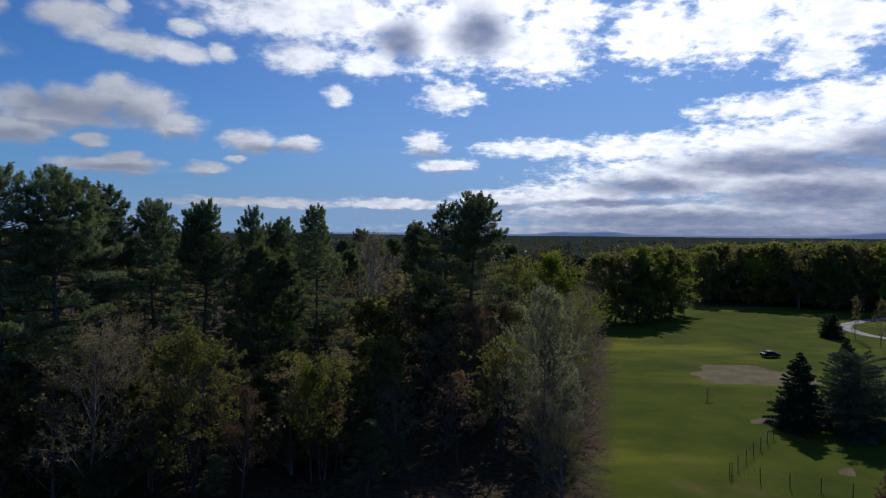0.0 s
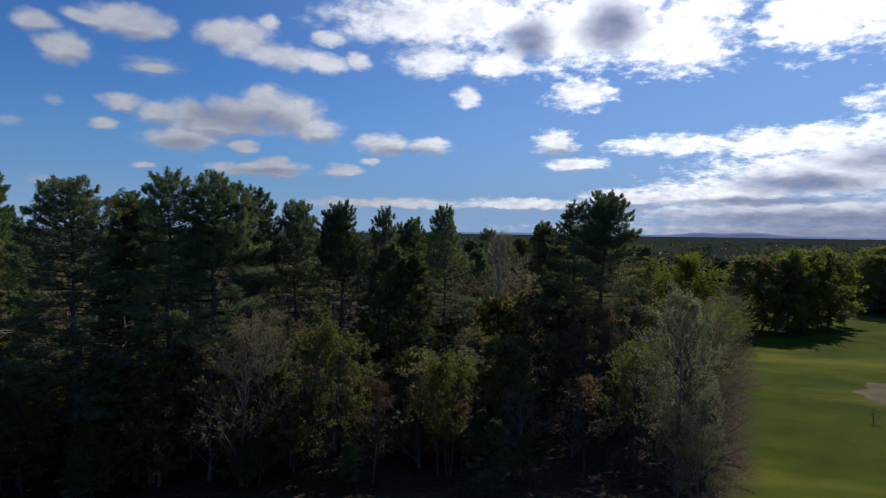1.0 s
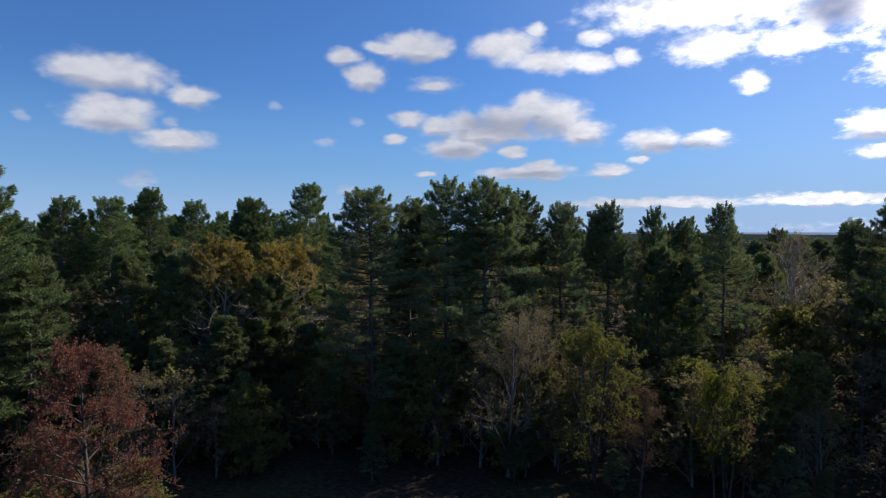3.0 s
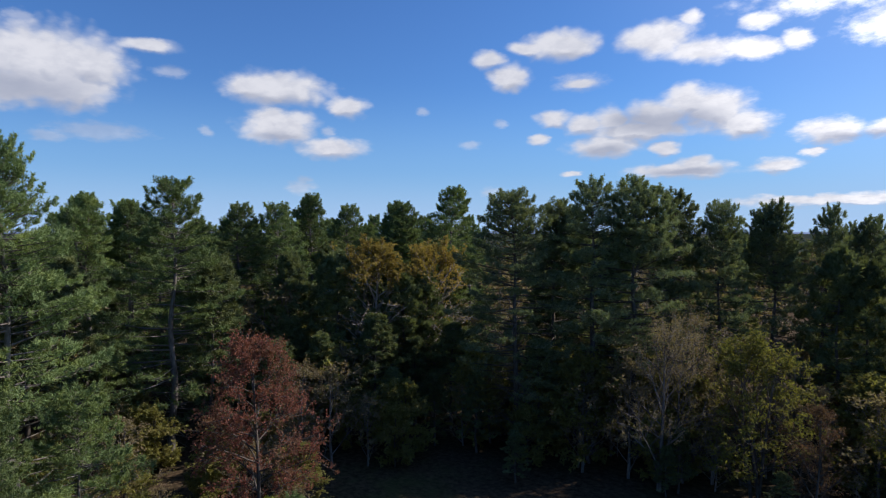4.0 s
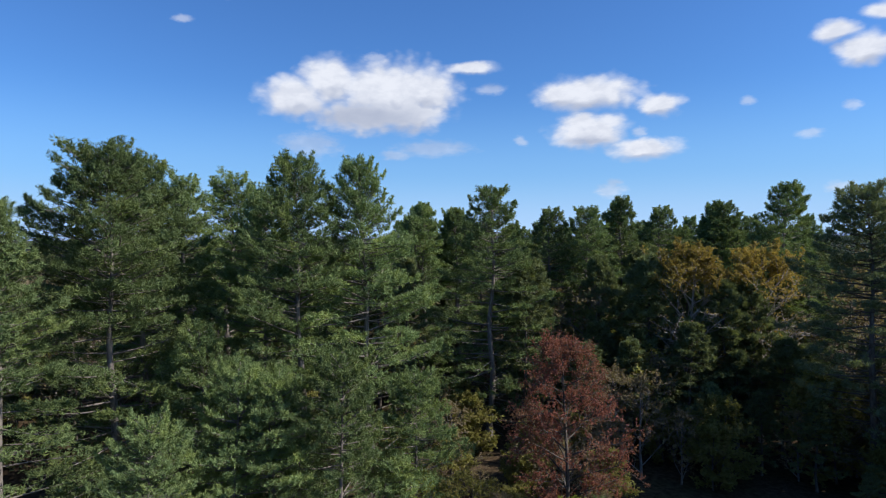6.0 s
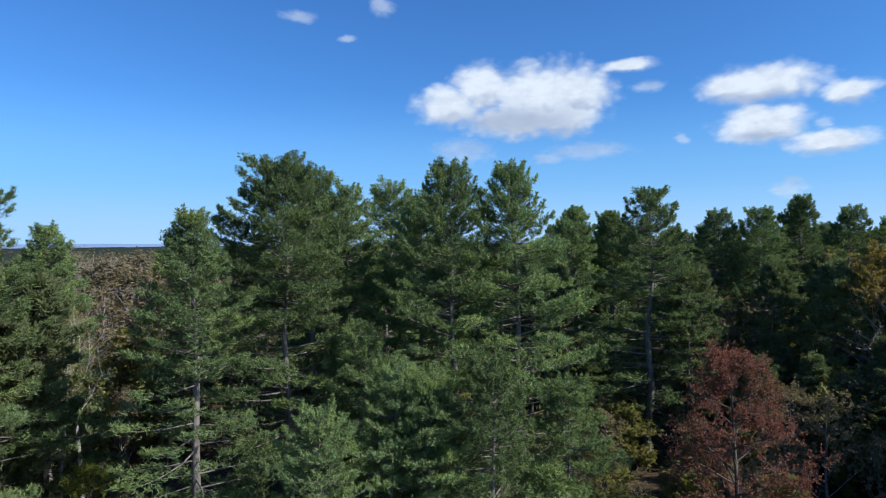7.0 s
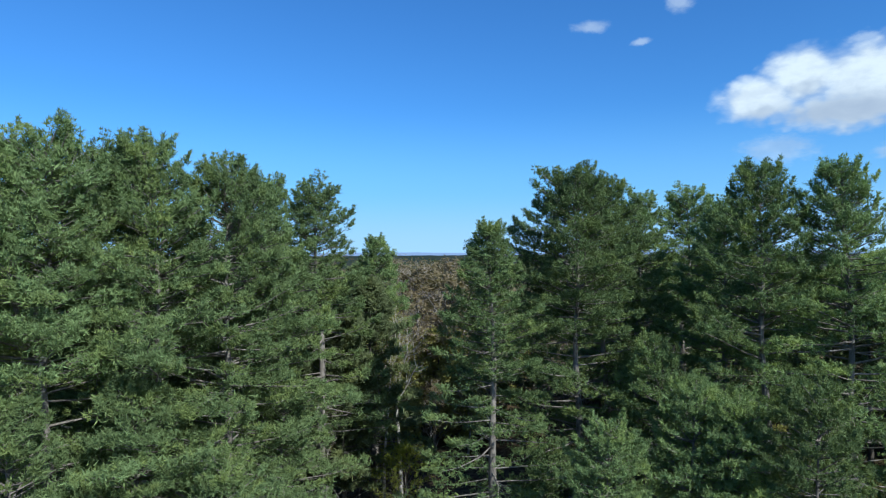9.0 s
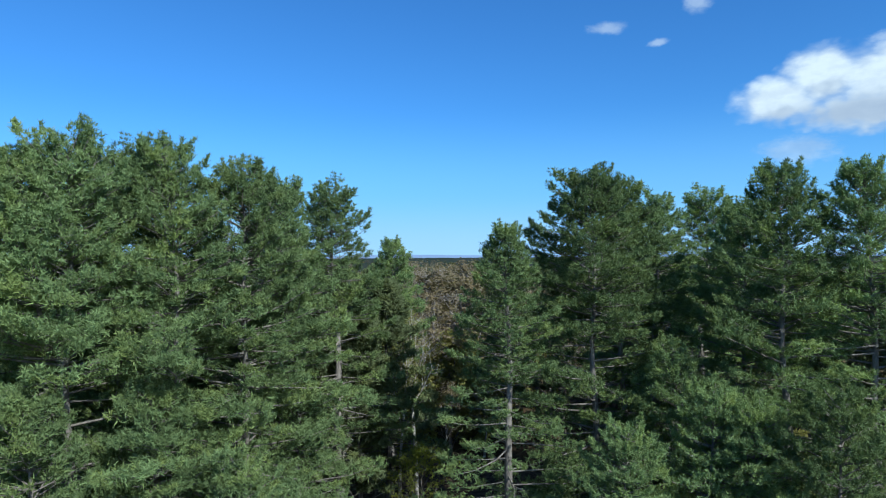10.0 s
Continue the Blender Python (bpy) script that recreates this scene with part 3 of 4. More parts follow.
# ---- garden spruces ----
def spruce(seed, h=10.0, radius=3.2, mat=None, dense=1.0, dome=0.9, name="spruce_tree", rounded=False):
    """A conical evergreen with boughs to the ground."""
    rng = np.random.default_rng(seed)
    tree = new(name)
    trunk = limbs = Wood()
    trunk.tube([(0, 0, z) for z in np.linspace(0, h * 0.97, 6)], np.linspace(0.02 * h, 0.02, 6), 8)
    spots, ways = [], []
    z = 0.06 * h
    while z < h * 0.98:
        s = z / h
        for k in range(7):
            turn = rng.uniform(0, 6.283)
            length = (radius * (math.sqrt(max(0.0, 1 - s ** 2.6)) if rounded else (1 - s) ** dome) + 0.12) * rng.uniform(0.72, 1.1)
            rise = -0.12 + 0.75 * s ** 2 + rng.normal(0, 0.08)
            d = np.array((math.cos(turn), math.sin(turn), rise))
            tip = np.array((0, 0, z)) + d * length
            limbs.tube([np.array((0, 0, z)), np.array((0, 0, z)) + d * length * 0.6, tip], (0.03, 0.02, 0.008), 3)
            m = max(3, int(length / 0.2 * dense))
            f = rng.uniform(0.2, 1.0, m * 3)
            across = np.array((-d[1], d[0], 0))
            spots.append(np.array((0, 0, z)) + d * (f * length)[:, None] + across * (rng.normal(0, 0.22, m * 3) * (1.15 - f) * length)[:, None])
            ways.append(np.repeat(d[None], m * 3, 0))
        z += 0.42 * rng.uniform(0.8, 1.2)
    base = np.concatenate(spots)
    verts, faces = blades(rng, base, np.concatenate(ways), np.full(len(base), 0.30), 4, 0.4, 0.05, 0.32)
    part_of("trunk", trunk.mesh("trunk", BARK_DARK), tree)
    part_of("crown", mesh_of("crown", verts, faces, mat or SPRUCE), tree)
    return tree


MODELS = {}
PLANTED = random.Random(11)


def plant(model, tall, build, bearing, away, height, label, category, group="", wide=1.0, turn=None):
    """Stand a tree of a model, tall metres high, at a bearing and a distance from under the camera, scaled to its height."""
    turn = PLANTED.uniform(0, 360) if turn is None else turn
    m = pose(away * math.cos(radians(bearing)), away * math.sin(radians(bearing)), -0.05, 0, 0, turn)
    if model in MODELS:
        ob = copy_thing(MODELS[model], m)
    else:
        ob = MODELS[model] = build()
        ob.matrix_basis = m
    k = height / tall
    ob.scale = (k * wide, k * wide, k)
    return tagged(ob, label, category, group)


# ---- ground, field, road, far woods ----
def build_ground():
    rings = [0, 15, 30, 45, 60, 80, 100, 130, 170, 220, 300, 420, 600, 900, 1400, 2200, 3300, 4800]
    k = 96
    verts, faces = [(0, 0, 0)], []
    for r in rings[1:]:
        for j in range(k):
            a = 2 * math.pi * j / k
            x, y = r * math.cos(a), r * math.sin(a)
            verts.append((x, y, 0.0))
    for j in range(k):
        faces.append((0, 1 + j, 1 + (j + 1) % k))
    for i in range(len(rings) - 2):
        for j in range(k):
            a, b = 1 + i * k + j, 1 + i * k + (j + 1) % k
            faces.append((a, b, b + k, a + k))
    tagged(new("ground", mesh_of("ground", verts, faces, GRASS)), "mown green field running into shaded leaf-strewn woodland floor", "ground", kind="structure")


build_ground()


def ragged_disc(name, centre, a, b, turn, mat, label, category, z=0.02, seed=0):
    rng = random.Random(seed)
    k = 72
    verts, faces = [(0, 0, z + 0.02)], []
    for j in range(k):
        w = 2 * math.pi * j / k
        r = 1 + 0.14 * math.sin(3 * w + seed) + 0.08 * math.sin(7 * w + 2 * seed) + rng.uniform(-0.05, 0.05)
        verts.append((a * r * math.cos(w), b * r * math.sin(w), z))
    for j in range(k):
        faces.append((0, 1 + j, 1 + (j + 1) % k))
    ob = new(name, mesh_of(name, verts, faces, mat))
    ob.matrix_basis = pose(centre[0], centre[1], 0, 0, 0, turn)
    return tagged(ob, label, category, kind="structure")


ragged_disc("bare_patch", (57.5, 114.0), 10.5, 8.5, 0, SAND, "bare sandy patch worn into the green field", "bare soil", seed=3)
ragged_disc("bare_patch", (46.0, 85.7), 2.6, 1.6, 20, SAND, "small pale bare patch near the spruce", "bare soil", seed=5)
ragged_disc("bare_patch", (45.0, 67.2), 1.5, 0.8, 50, SAND, "small worn patch in the fenced lawn", "bare soil", seed=8)


def build_road():
    path = [(190, 205), (165, 202), (146, 197), (131, 190), (120.5, 182), (115.5, 175), (113.5, 168), (113.2, 162), (114.5, 157), (119, 153), (127, 149), (140, 144)]
    verts, faces = [], []
    for i, p in enumerate(path):
        a, b = path[max(0, i - 1)], path[min(len(path) - 1, i + 1)]
        d = Vector((b[0] - a[0], b[1] - a[1])).normalized()
        for s in (-1.7, 1.7):
            verts.append((p[0] - d.y * s, p[1] + d.x * s, 0.04))
    for i in range(len(path) - 1):
        faces.append((2 * i, 2 * i + 1, 2 * i + 3, 2 * i + 2))
    tagged(new("road", mesh_of("road", verts, faces, ROAD)), "pale worn driveway curving through the grass", "road", kind="structure")


build_road()


def build_canopy():
    """The far woods: an uneven sheet of treetops, rising and falling, out to the horizon."""
    radii = np.geomspace(300, 4700, 90)
    turns = np.radians(np.linspace(30, 262, 420))
    verts, faces = [], []
    for r in radii:
        for a in turns:
            x, y = r * math.cos(a), r * math.sin(a)
            z = 15.5 + 2.2 * noise.noise((x * 0.01, y * 0.01, 0)) + 2.6 * noise.noise((x * 0.06, y * 0.06, 3)) + 1.6 * noise.noise((x * 0.004, y * 0.004, 7))
            if r == radii[0]:
                z = 0.0
            verts.append((x, y, z))
    k = len(turns)
    for i in range(len(radii) - 1):
        for j in range(k - 1):
            faces.append((i * k + j, i * k + j + 1, (i + 1) * k + j + 1, (i + 1) * k + j))
    tagged(new("far_woods_canopy", mesh_of("far_woods_canopy", verts, faces, CANOPY, smooth=True)),
           "distant mixed woods in early spring green and brown", "woods", kind="stuff")


build_canopy()


def build_far_crowns(name, mat, seed, count, label):
    """Crowns of the nearer part of the far woods, too many to count."""
    rng = np.random.default_rng(seed)
    r = 275 + 900 * rng.uniform(0, 1, count) ** 1.7
    a = np.radians(rng.uniform(34, 258, count))
    h = rng.uniform(15.5, 22.0, count)
    per = 40
    u = unit(rng.normal(0, 1, (count * per, 3))) * rng.uniform(0.55, 1.0, (count * per, 1))
    u[:, 2] = np.abs(u[:, 2]) * 1.1 - 0.25
    wide = np.repeat(rng.uniform(2.6, 4.8, count), per)
    centre = np.repeat(np.stack((r * np.cos(a), r * np.sin(a), h - 5.5), 1), per, 0)
    base = centre + u * np.stack((wide, wide, np.full_like(wide, 5.0)), 1)
    verts, faces = blades(rng, base, u, np.full(len(base), 1.5), 1, 0.7, 0.2, 0.8)
    tagged(new(name, mesh_of(name, verts, faces, mat)), label, "woods", kind="stuff")


build_far_crowns("far_olive_treetops", FAR_OLIVE, 21, 2400, "distant olive-green spring treetops")
build_far_crowns("far_brown_treetops", FAR_BROWN, 22, 2200, "distant brownish budding treetops")
build_far_crowns("far_dark_treetops", SPRUCE, 23, 700, "distant dark evergreen treetops")


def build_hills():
    """Low hills on the horizon, with blue haze put into their colour and glow."""
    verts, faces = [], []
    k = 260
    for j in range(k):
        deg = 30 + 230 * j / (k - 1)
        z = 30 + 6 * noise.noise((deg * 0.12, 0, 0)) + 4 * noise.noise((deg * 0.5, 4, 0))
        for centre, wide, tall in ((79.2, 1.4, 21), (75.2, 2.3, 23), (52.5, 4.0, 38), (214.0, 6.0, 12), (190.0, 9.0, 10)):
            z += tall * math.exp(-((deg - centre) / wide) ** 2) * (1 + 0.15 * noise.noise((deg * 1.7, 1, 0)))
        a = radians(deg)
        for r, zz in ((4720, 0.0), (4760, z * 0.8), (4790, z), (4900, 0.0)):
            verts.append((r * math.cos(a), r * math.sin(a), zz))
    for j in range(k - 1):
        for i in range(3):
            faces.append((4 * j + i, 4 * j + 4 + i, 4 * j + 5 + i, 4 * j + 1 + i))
    tagged(new("backdrop_hills", mesh_of("backdrop_hills", verts, faces, HILLS, smooth=True)), "low hills along the far horizon, glowing blue for haze", "hills", kind="structure")


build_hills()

# ---- trees ----
# bearing, distance, height
SHADED_PINES = [(132.8, 70.2, 30.9), (129.5, 80.6, 30.6), (125.9, 72.8, 32.7), (122.2, 74.1, 32.5), (119.3, 80.6, 31.5), (115.4, 80.6, 29.8),
    (111.2, 85.8, 30.3), (107.9, 91.0, 29.7), (104.6, 98.8, 28.3), (101.5, 85.8, 29.9), (97.8, 143.0, 26.9), (92.8, 123.5, 28.6),
    (90.0, 93.6, 31.1), (87.3, 91.0, 32.3)]
MIDDLE_PINES = [(139.1, 97.5, 33.3), (143.7, 110.5, 31.4), (151.7, 104.0, 32.2), (154.6, 97.5, 30.3), (148.6, 114.4, 31.1),
    (169.9, 104.0, 31.3), (166.7, 97.5, 30.3), (163.6, 78.0, 32.2), (158.2, 97.5, 30.4), (143.3, 110.5, 31.3),
    (169.9, 93.6, 31.0), (166.7, 101.4, 30.5)]
SUNLIT_PINES = [(204.2, 46.8, 28.7), (196.5, 52.0, 33.5), (193.9, 57.2, 33.2), (191.3, 65.0, 32.9), (187.6, 70.2, 33.6), (184.2, 59.8, 30.9),
    (181.1, 52.0, 33.2), (175.0, 54.6, 32.9)]
NEAR_PINES = [(241.8, 39.0, 33.6), (238.2, 45.5, 33.9), (233.2, 40.3, 33.5), (228.1, 42.9, 32.8), (225.4, 49.4, 32.4), (219.9, 55.9, 33.3),
    (215.2, 65.0, 28.1), (248.2, 42.9, 33.2)]
YOUNG_PINES = [(153.6, 39.0, 9.9), (189.7, 49.4, 20.3), (183.8, 44.2, 17.6), (170.6, 49.4, 15.9), (194.1, 40.3, 16.2), (244.0, 35.1, 20.6),
    (235.6, 37.7, 20.3), (228.8, 35.1, 16.1), (187.1, 44.2, 18.2), (223.5, 46.8, 17.4), (177.7, 42.9, 19.0)]


def near_pine(i):
    kinds = [dict(seed=1, fork=True, bare=0.10, radius=7.4, point=0.40), dict(seed=2, radius=7.0, bare=0.12, point=0.36),
             dict(seed=3, bare=0.05, radius=8.2, point=0.58), dict(seed=4, radius=7.8, bare=0.06, point=0.52),
             dict(seed=5, bare=0.06, radius=6.8, point=0.46), dict(seed=6, radius=4.9, bare=0.28, point=0.45),
             dict(seed=7, radius=5.2, bare=0.16, point=0.58), dict(seed=8, radius=7.4, bare=0.06, fork=True, point=0.42)]
    return white_pine(**kinds[i])


def mid_pine(i):
    kinds = [dict(seed=11, bare=0.30, radius=6.8), dict(seed=12, bare=0.34, radius=7.0, fork=True), dict(seed=13, bare=0.28, radius=6.4, point=0.6),
             dict(seed=14, bare=0.36, radius=7.0, fork=True), dict(seed=15, bare=0.28, radius=6.6, point=0.55)]
    # Same species as the sunlit pines; dark bark and greyed needles carry shade and glare.
    return white_pine(**{**dict(gap=0.7, tuft=0.34, count=9, dense=6.0, blade=0.18, stubs=40, point=0.48, mat=NEEDLES_VEILED, bark=BARK_DARK), **kinds[i]})


def leafy_pine(i):
    kinds = [dict(seed=21, bare=0.16, radius=6.6), dict(seed=22, bare=0.2, radius=7.0, point=0.65), dict(seed=23, bare=0.14, radius=6.4, fork=True),
             dict(seed=24, bare=0.18, radius=6.8, point=0.5)]
    return white_pine(**{**dict(gap=0.8, tuft=0.34, count=9, dense=6.5, blade=0.18, point=0.58), **kinds[i]})


def deep_pine(i):
    # Dark bark and the darker needle copy stand for shade in the back rows.
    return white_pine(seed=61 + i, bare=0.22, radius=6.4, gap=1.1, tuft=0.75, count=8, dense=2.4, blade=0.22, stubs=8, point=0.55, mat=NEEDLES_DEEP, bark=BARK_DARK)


def young_pine(i):
    return white_pine(seed=71 + i, h=18.0, bare=0.05, radius=5.2, gap=0.66, point=0.5, stubs=10)


LIT = "tall sunlit white pine with layered green boughs and grey trunk"
SHADED = "tall dark white pine with bare lower trunk in the shaded woods"
SHAPES = (0, 1, 2, 3, 4, 5, 6, 7, 6, 1, 4, 5, 5, 3, 2, 2)
for k, (a, d, h) in zip(SHAPES, NEAR_PINES + SUNLIT_PINES):
    plant(("near", k), 32.0, lambda: near_pine(k), a, d, h + 0.45, LIT, "pine tree", "white pines", wide=1.3 if k in (5, 6) else 1.06)
for i, (a, d, h) in enumerate(MIDDLE_PINES):
    k = i % 4
    plant(("leafy", k), 32.0, lambda: leafy_pine(k), a, d, h + 0.6, "white pine with layered boughs among other pines", "pine tree", "white pines", wide=1.25)
for i, (a, d, h) in enumerate(SHADED_PINES):
    k = i % 5
    plant(("mid", k), 32.0, lambda: mid_pine(k), a, d, h + 0.4, SHADED, "pine tree", "white pines", wide=0.9 if 94 < a < 117 else 1.15)
for i, (a, d, h) in enumerate(YOUNG_PINES):
    k = i % 3
    plant(("young", k), 18.0, lambda: young_pine(k), a, d, h, "younger white pine with boughs down to the ground", "pine tree", "white pines")

HARDWOODS = {
    "red": (19.0, lambda: hardwood(31, 19.0, 4.9, 0.04, 0.13, 5, LEAF_RED, BARK_DARK, "red_maple", 34, 0.06, 1, 0.6, 1.0, (9, 5), 4),
            "red maple covered in rusty red spring flowers", "maple tree"),
    "gold": (25.0, lambda: hardwood(32, 25.0, 5.4, 0.30, 0.20, 7, LEAF_GOLD, BARK_PALE, "oak_tree", 30, 0.3, 1, 0.65, 0.08, (8, 5), 3),
             "broad tree with golden young leaves on top and bare grey limbs", "oak tree"),
    "silver": (20.0, lambda: hardwood(33, 20.0, 5.6, 0.05, 0.13, 5, LEAF_SILVER, BARK_PINE, "aspen_tree", 34, 0.2, 1, 0.6, 1.0, (8, 5), 4),
               "pale silvery tree in new leaf at the wood's edge", "aspen tree"),
    "lime": (22.0, lambda: hardwood(34, 22.0, 5.8, 0.15, 0.18, 5, LEAF_LIME, BARK_DARK, "maple_tree", 19, 0.5, 1, 0.6, 1.0, (8, 5), 3),
             "maple tree with fresh yellow-green leaves", "maple tree"),
    "olive": (15.0, lambda: hardwood(35, 15.0, 4.6, 0.08, 0.16, 5, LEAF_OLIVE, BARK_DARK, "young_maple", 16, 0.45, 2, 0.6, 1.0, (5, 4), 3),
              "young tree with sparse olive-green leaves in shade", "young tree"),
    "bud": (16.0, lambda: hardwood(36, 16.0, 4.4, 0.05, 0.12, 3, LEAF_BUD, BARK_PINE, "budding_tree", 22, 0.45, 1, 0.65, 1.0, (5, 4), 3),
            "dense budding tree with fine brownish twigs", "budding tree"),
    "bare": (22.0, lambda: hardwood(37, 22.0, 4.6, 0.35, 0.10, 2, LEAF_BUD, BARK_PALE, "bare_tree", 16, 0.75, 1, 0.75),
             "leafless grey tree with fine upright twigs", "bare tree"),
    "birch": (20.0, lambda: hardwood(40, 20.0, 2.6, 0.5, 0.12, 2, LEAF_OLIVE, BARK_BIRCH, "birch_tree", 10, 0.7, 1, 0.6),
              "slender pale-barked birch with few small leaves", "birch tree"),
    "rust": (16.0, lambda: hardwood(38, 16.0, 4.4, 0.15, 0.14, 4, LEAF_RUST, BARK_DARK, "red_maple", 16, 0.5, 1, 0.55),
             "small maple with dull reddish buds among the trees", "maple tree"),
}
BROADLEAVES = [("red", 156.7, 52.0, 17.7, 1.0), ("gold", 146.4, 83.2, 25.1, 1.1), ("gold", 140.4, 85.8, 24.9, 1.05), ("silver", 80.6, 66.3, 20.3, 0.7),
               ("lime", 79.5, 93.6, 23.1, 0.9), ("bud", 78.7, 80.6, 16.5, 1.0), ("olive", 82.8, 96.2, 22.0, 1.0), ("rust", 87.2, 78.0, 16.6, 1.0),
               ("olive", 112.1, 65.0, 15.4, 1.0), ("lime", 102.1, 65.0, 12.0, 0.8), ("bud", 118.3, 67.6, 16.1, 1.0), ("rust", 108.1, 62.4, 10.7, 1.0),
               ("bare", 96.6, 97.5, 25.4, 1.0), ("olive", 101.0, 65.0, 13.0, 1.0), ("birch", 212.9, 62.4, 19.9, 1.0), ("birch", 214.4, 61.1, 17.3, 0.9),
               ("birch", 219.3, 58.5, 13.0, 0.8), ("bare", 212.2, 101.4, 22.7, 1.0), ("bare", 210.8, 109.2, 23.4, 1.1), ("olive", 216.8, 65.0, 15.0, 1.0),
               ("lime", 170.3, 49.4, 6.9, 1.4), ("olive", 166.5, 48.1, 7.3, 1.4), ("olive", 163.7, 50.7, 5.7, 1.3), ("lime", 212.2, 54.6, 9.2, 1.2),
               ("bud", 78.0, 75.4, 10.0, 1.0), ("bud", 78.4, 83.2, 17.4, 1.1), ("lime", 80.2, 92.3, 22.7, 1.0), ("bud", 78.1, 78.0, 13.0, 1.1),
               ("bud", 78.1, 70.2, 11.7, 1.2), ("bud", 78.0, 72.8, 7.9, 1.2), ("olive", 84.3, 70.2, 14.0, 1.2), ("rust", 84.9, 83.2, 16.0, 0.9),
               ("bud", 120.0, 65.0, 17.2, 1.1), ("bud", 117.1, 70.2, 17.6, 1.1), ("olive", 112.5, 65.0, 16.3, 1.1), ("bud", 128.1, 85.8, 14.8, 1.0)]
for kind, a, d, h, w in BROADLEAVES:
    tall, build, label, category = HARDWOODS[kind]
    plant(kind, tall, build, a, d, h, label, category, "broad-leaved trees", wide=w)

# the woods behind the front rows
DEEP = {
    "bare": (22.0, lambda: hardwood(41, 22.0, 4.6, 0.35, 0.22, 2, LEAF_BUD, BARK_PALE, "bare_tree", 11, 0.75, 1, 0.9, 1.0, (5, 4), 2),
             "leafless grey tree with fine upright twigs", "bare tree"),
    "bud": (18.0, lambda: hardwood(42, 18.0, 4.8, 0.04, 0.34, 3, LEAF_BUD, BARK_PINE, "budding_tree", 14, 0.45, 1, 0.9, 1.0, (4, 3), 2),
            "budding tree with bare brownish twigs in the woods", "budding tree"),
    "olive": (18.0, lambda: hardwood(43, 18.0, 5.4, 0.03, 0.42, 5, EDGE_OLIVE, BARK_DARK, "leafing_tree", 24, 0.22, 1, 0.9, 1.0, (6, 5), 2),
              "tree in olive-green young leaf across the field", "leafing tree"),
    "lime": (18.0, lambda: hardwood(44, 18.0, 5.4, 0.03, 0.42, 5, EDGE_LIME, BARK_DARK, "leafing_tree", 24, 0.22, 1, 0.9, 1.0, (6, 5), 2),
             "tree in fresh yellow-green leaf across the field", "leafing tree"),
    "rust": (16.0, lambda: hardwood(45, 16.0, 4.6, 0.1, 0.34, 3, LEAF_RUST, BARK_DARK, "red_maple", 11, 0.5, 1, 0.8, 1.0, (5, 4), 2),
             "maple with dull reddish buds among the trees", "maple tree"),
}


def stand(kind, a, d, h, wide=1.0):
    tall, build, label, category = DEEP[kind]
    return plant(("deep", kind), tall, build, a, d, h, label, category, "broad-leaved trees", wide=wide)


woods = random.Random(5)
for i in range(130):
    a, d = woods.uniform(83, 206), 84 + 100 * woods.random() ** 1.5
    if i % 5 < 2:
        k = i % 3
        plant(("deep_pine", k), 32.0, lambda: deep_pine(k), a, d, woods.uniform(23, 26.8), "white pine standing deep in the woods", "pine tree", "white pines")
    else:
        stand(("bare", "bud", "bud")[i % 3], a, d, woods.uniform(16, 22), 1.2)
for i in range(60):
    a, d = woods.uniform(203, 250), woods.uniform(85, 270)
    stand("bare" if i % 4 else "bud", a, d, woods.uniform(15, 21), 1.2)

for i in range(46):
    a, d = woods.uniform(138, 206), woods.uniform(78, 125)
    k = i % 3
    plant(("deep_pine", k), 32.0, lambda: deep_pine(k), a, d, woods.uniform(18, 26.5), "white pine standing deep in the woods", "pine tree", "white pines", wide=1.15)
for i in range(34):
    a, d = woods.uniform(214, 254), woods.uniform(56, 95)
    k = i % 3
    plant(("deep_pine", k), 32.0, lambda: deep_pine(k), a, d, woods.uniform(20, 27.5), "white pine standing deep in the woods", "pine tree", "white pines", wide=1.1)
for i in range(16):
    a, d = woods.uniform(158, 190), woods.uniform(58, 80)
    stand("bud" if i % 3 else "olive", a, d, woods.uniform(4, 9), 1.3)

# brushy edge below the sunlit pines, and the brown woods that show through the gap
for i in range(30):
    a, d = woods.uniform(153, 174), woods.uniform(44, 52)
    stand(("olive", "bud", "lime", "bud")[i % 4], a, d, woods.uniform(2.5, 5.5), 1.5)
for i in range(18):
    a, d = woods.uniform(153, 166), woods.uniform(56, 74)
    stand(("bud", "olive", "bud")[i % 3], a, d, woods.uniform(3, 7), 1.4)
for i in range(34):
    a, d = 137 + 35 * i / 33 + woods.uniform(-0.6, 0.6), woods.uniform(114, 150)
    k = (i + 1) % 4
    plant(("leafy", k), 32.0, lambda: leafy_pine(k), a, d, woods.uniform(27.5, 30.5), "white pine in the back row of the woods", "pine tree", "white pines", wide=1.1)
for i in range(46):
    a, d = woods.uniform(205, 217), woods.uniform(98, 210)
    stand("bare" if i % 3 else "bud", a, d, woods.uniform(19, 24.5), 1.5)

# woods behind the shaded pines
for i in range(36):
    a, d = woods.uniform(93, 121), woods.uniform(105, 190)
    if i % 3:
        stand("bud", a, d, woods.uniform(15, 23), 1.35)
    else:
        k = i % 2
        plant(("deep_pine", k), 32.0, lambda: deep_pine(k), a, d, woods.uniform(22, 26.5), "white pine standing deep in the woods", "pine tree", "white pines", wide=1.15)

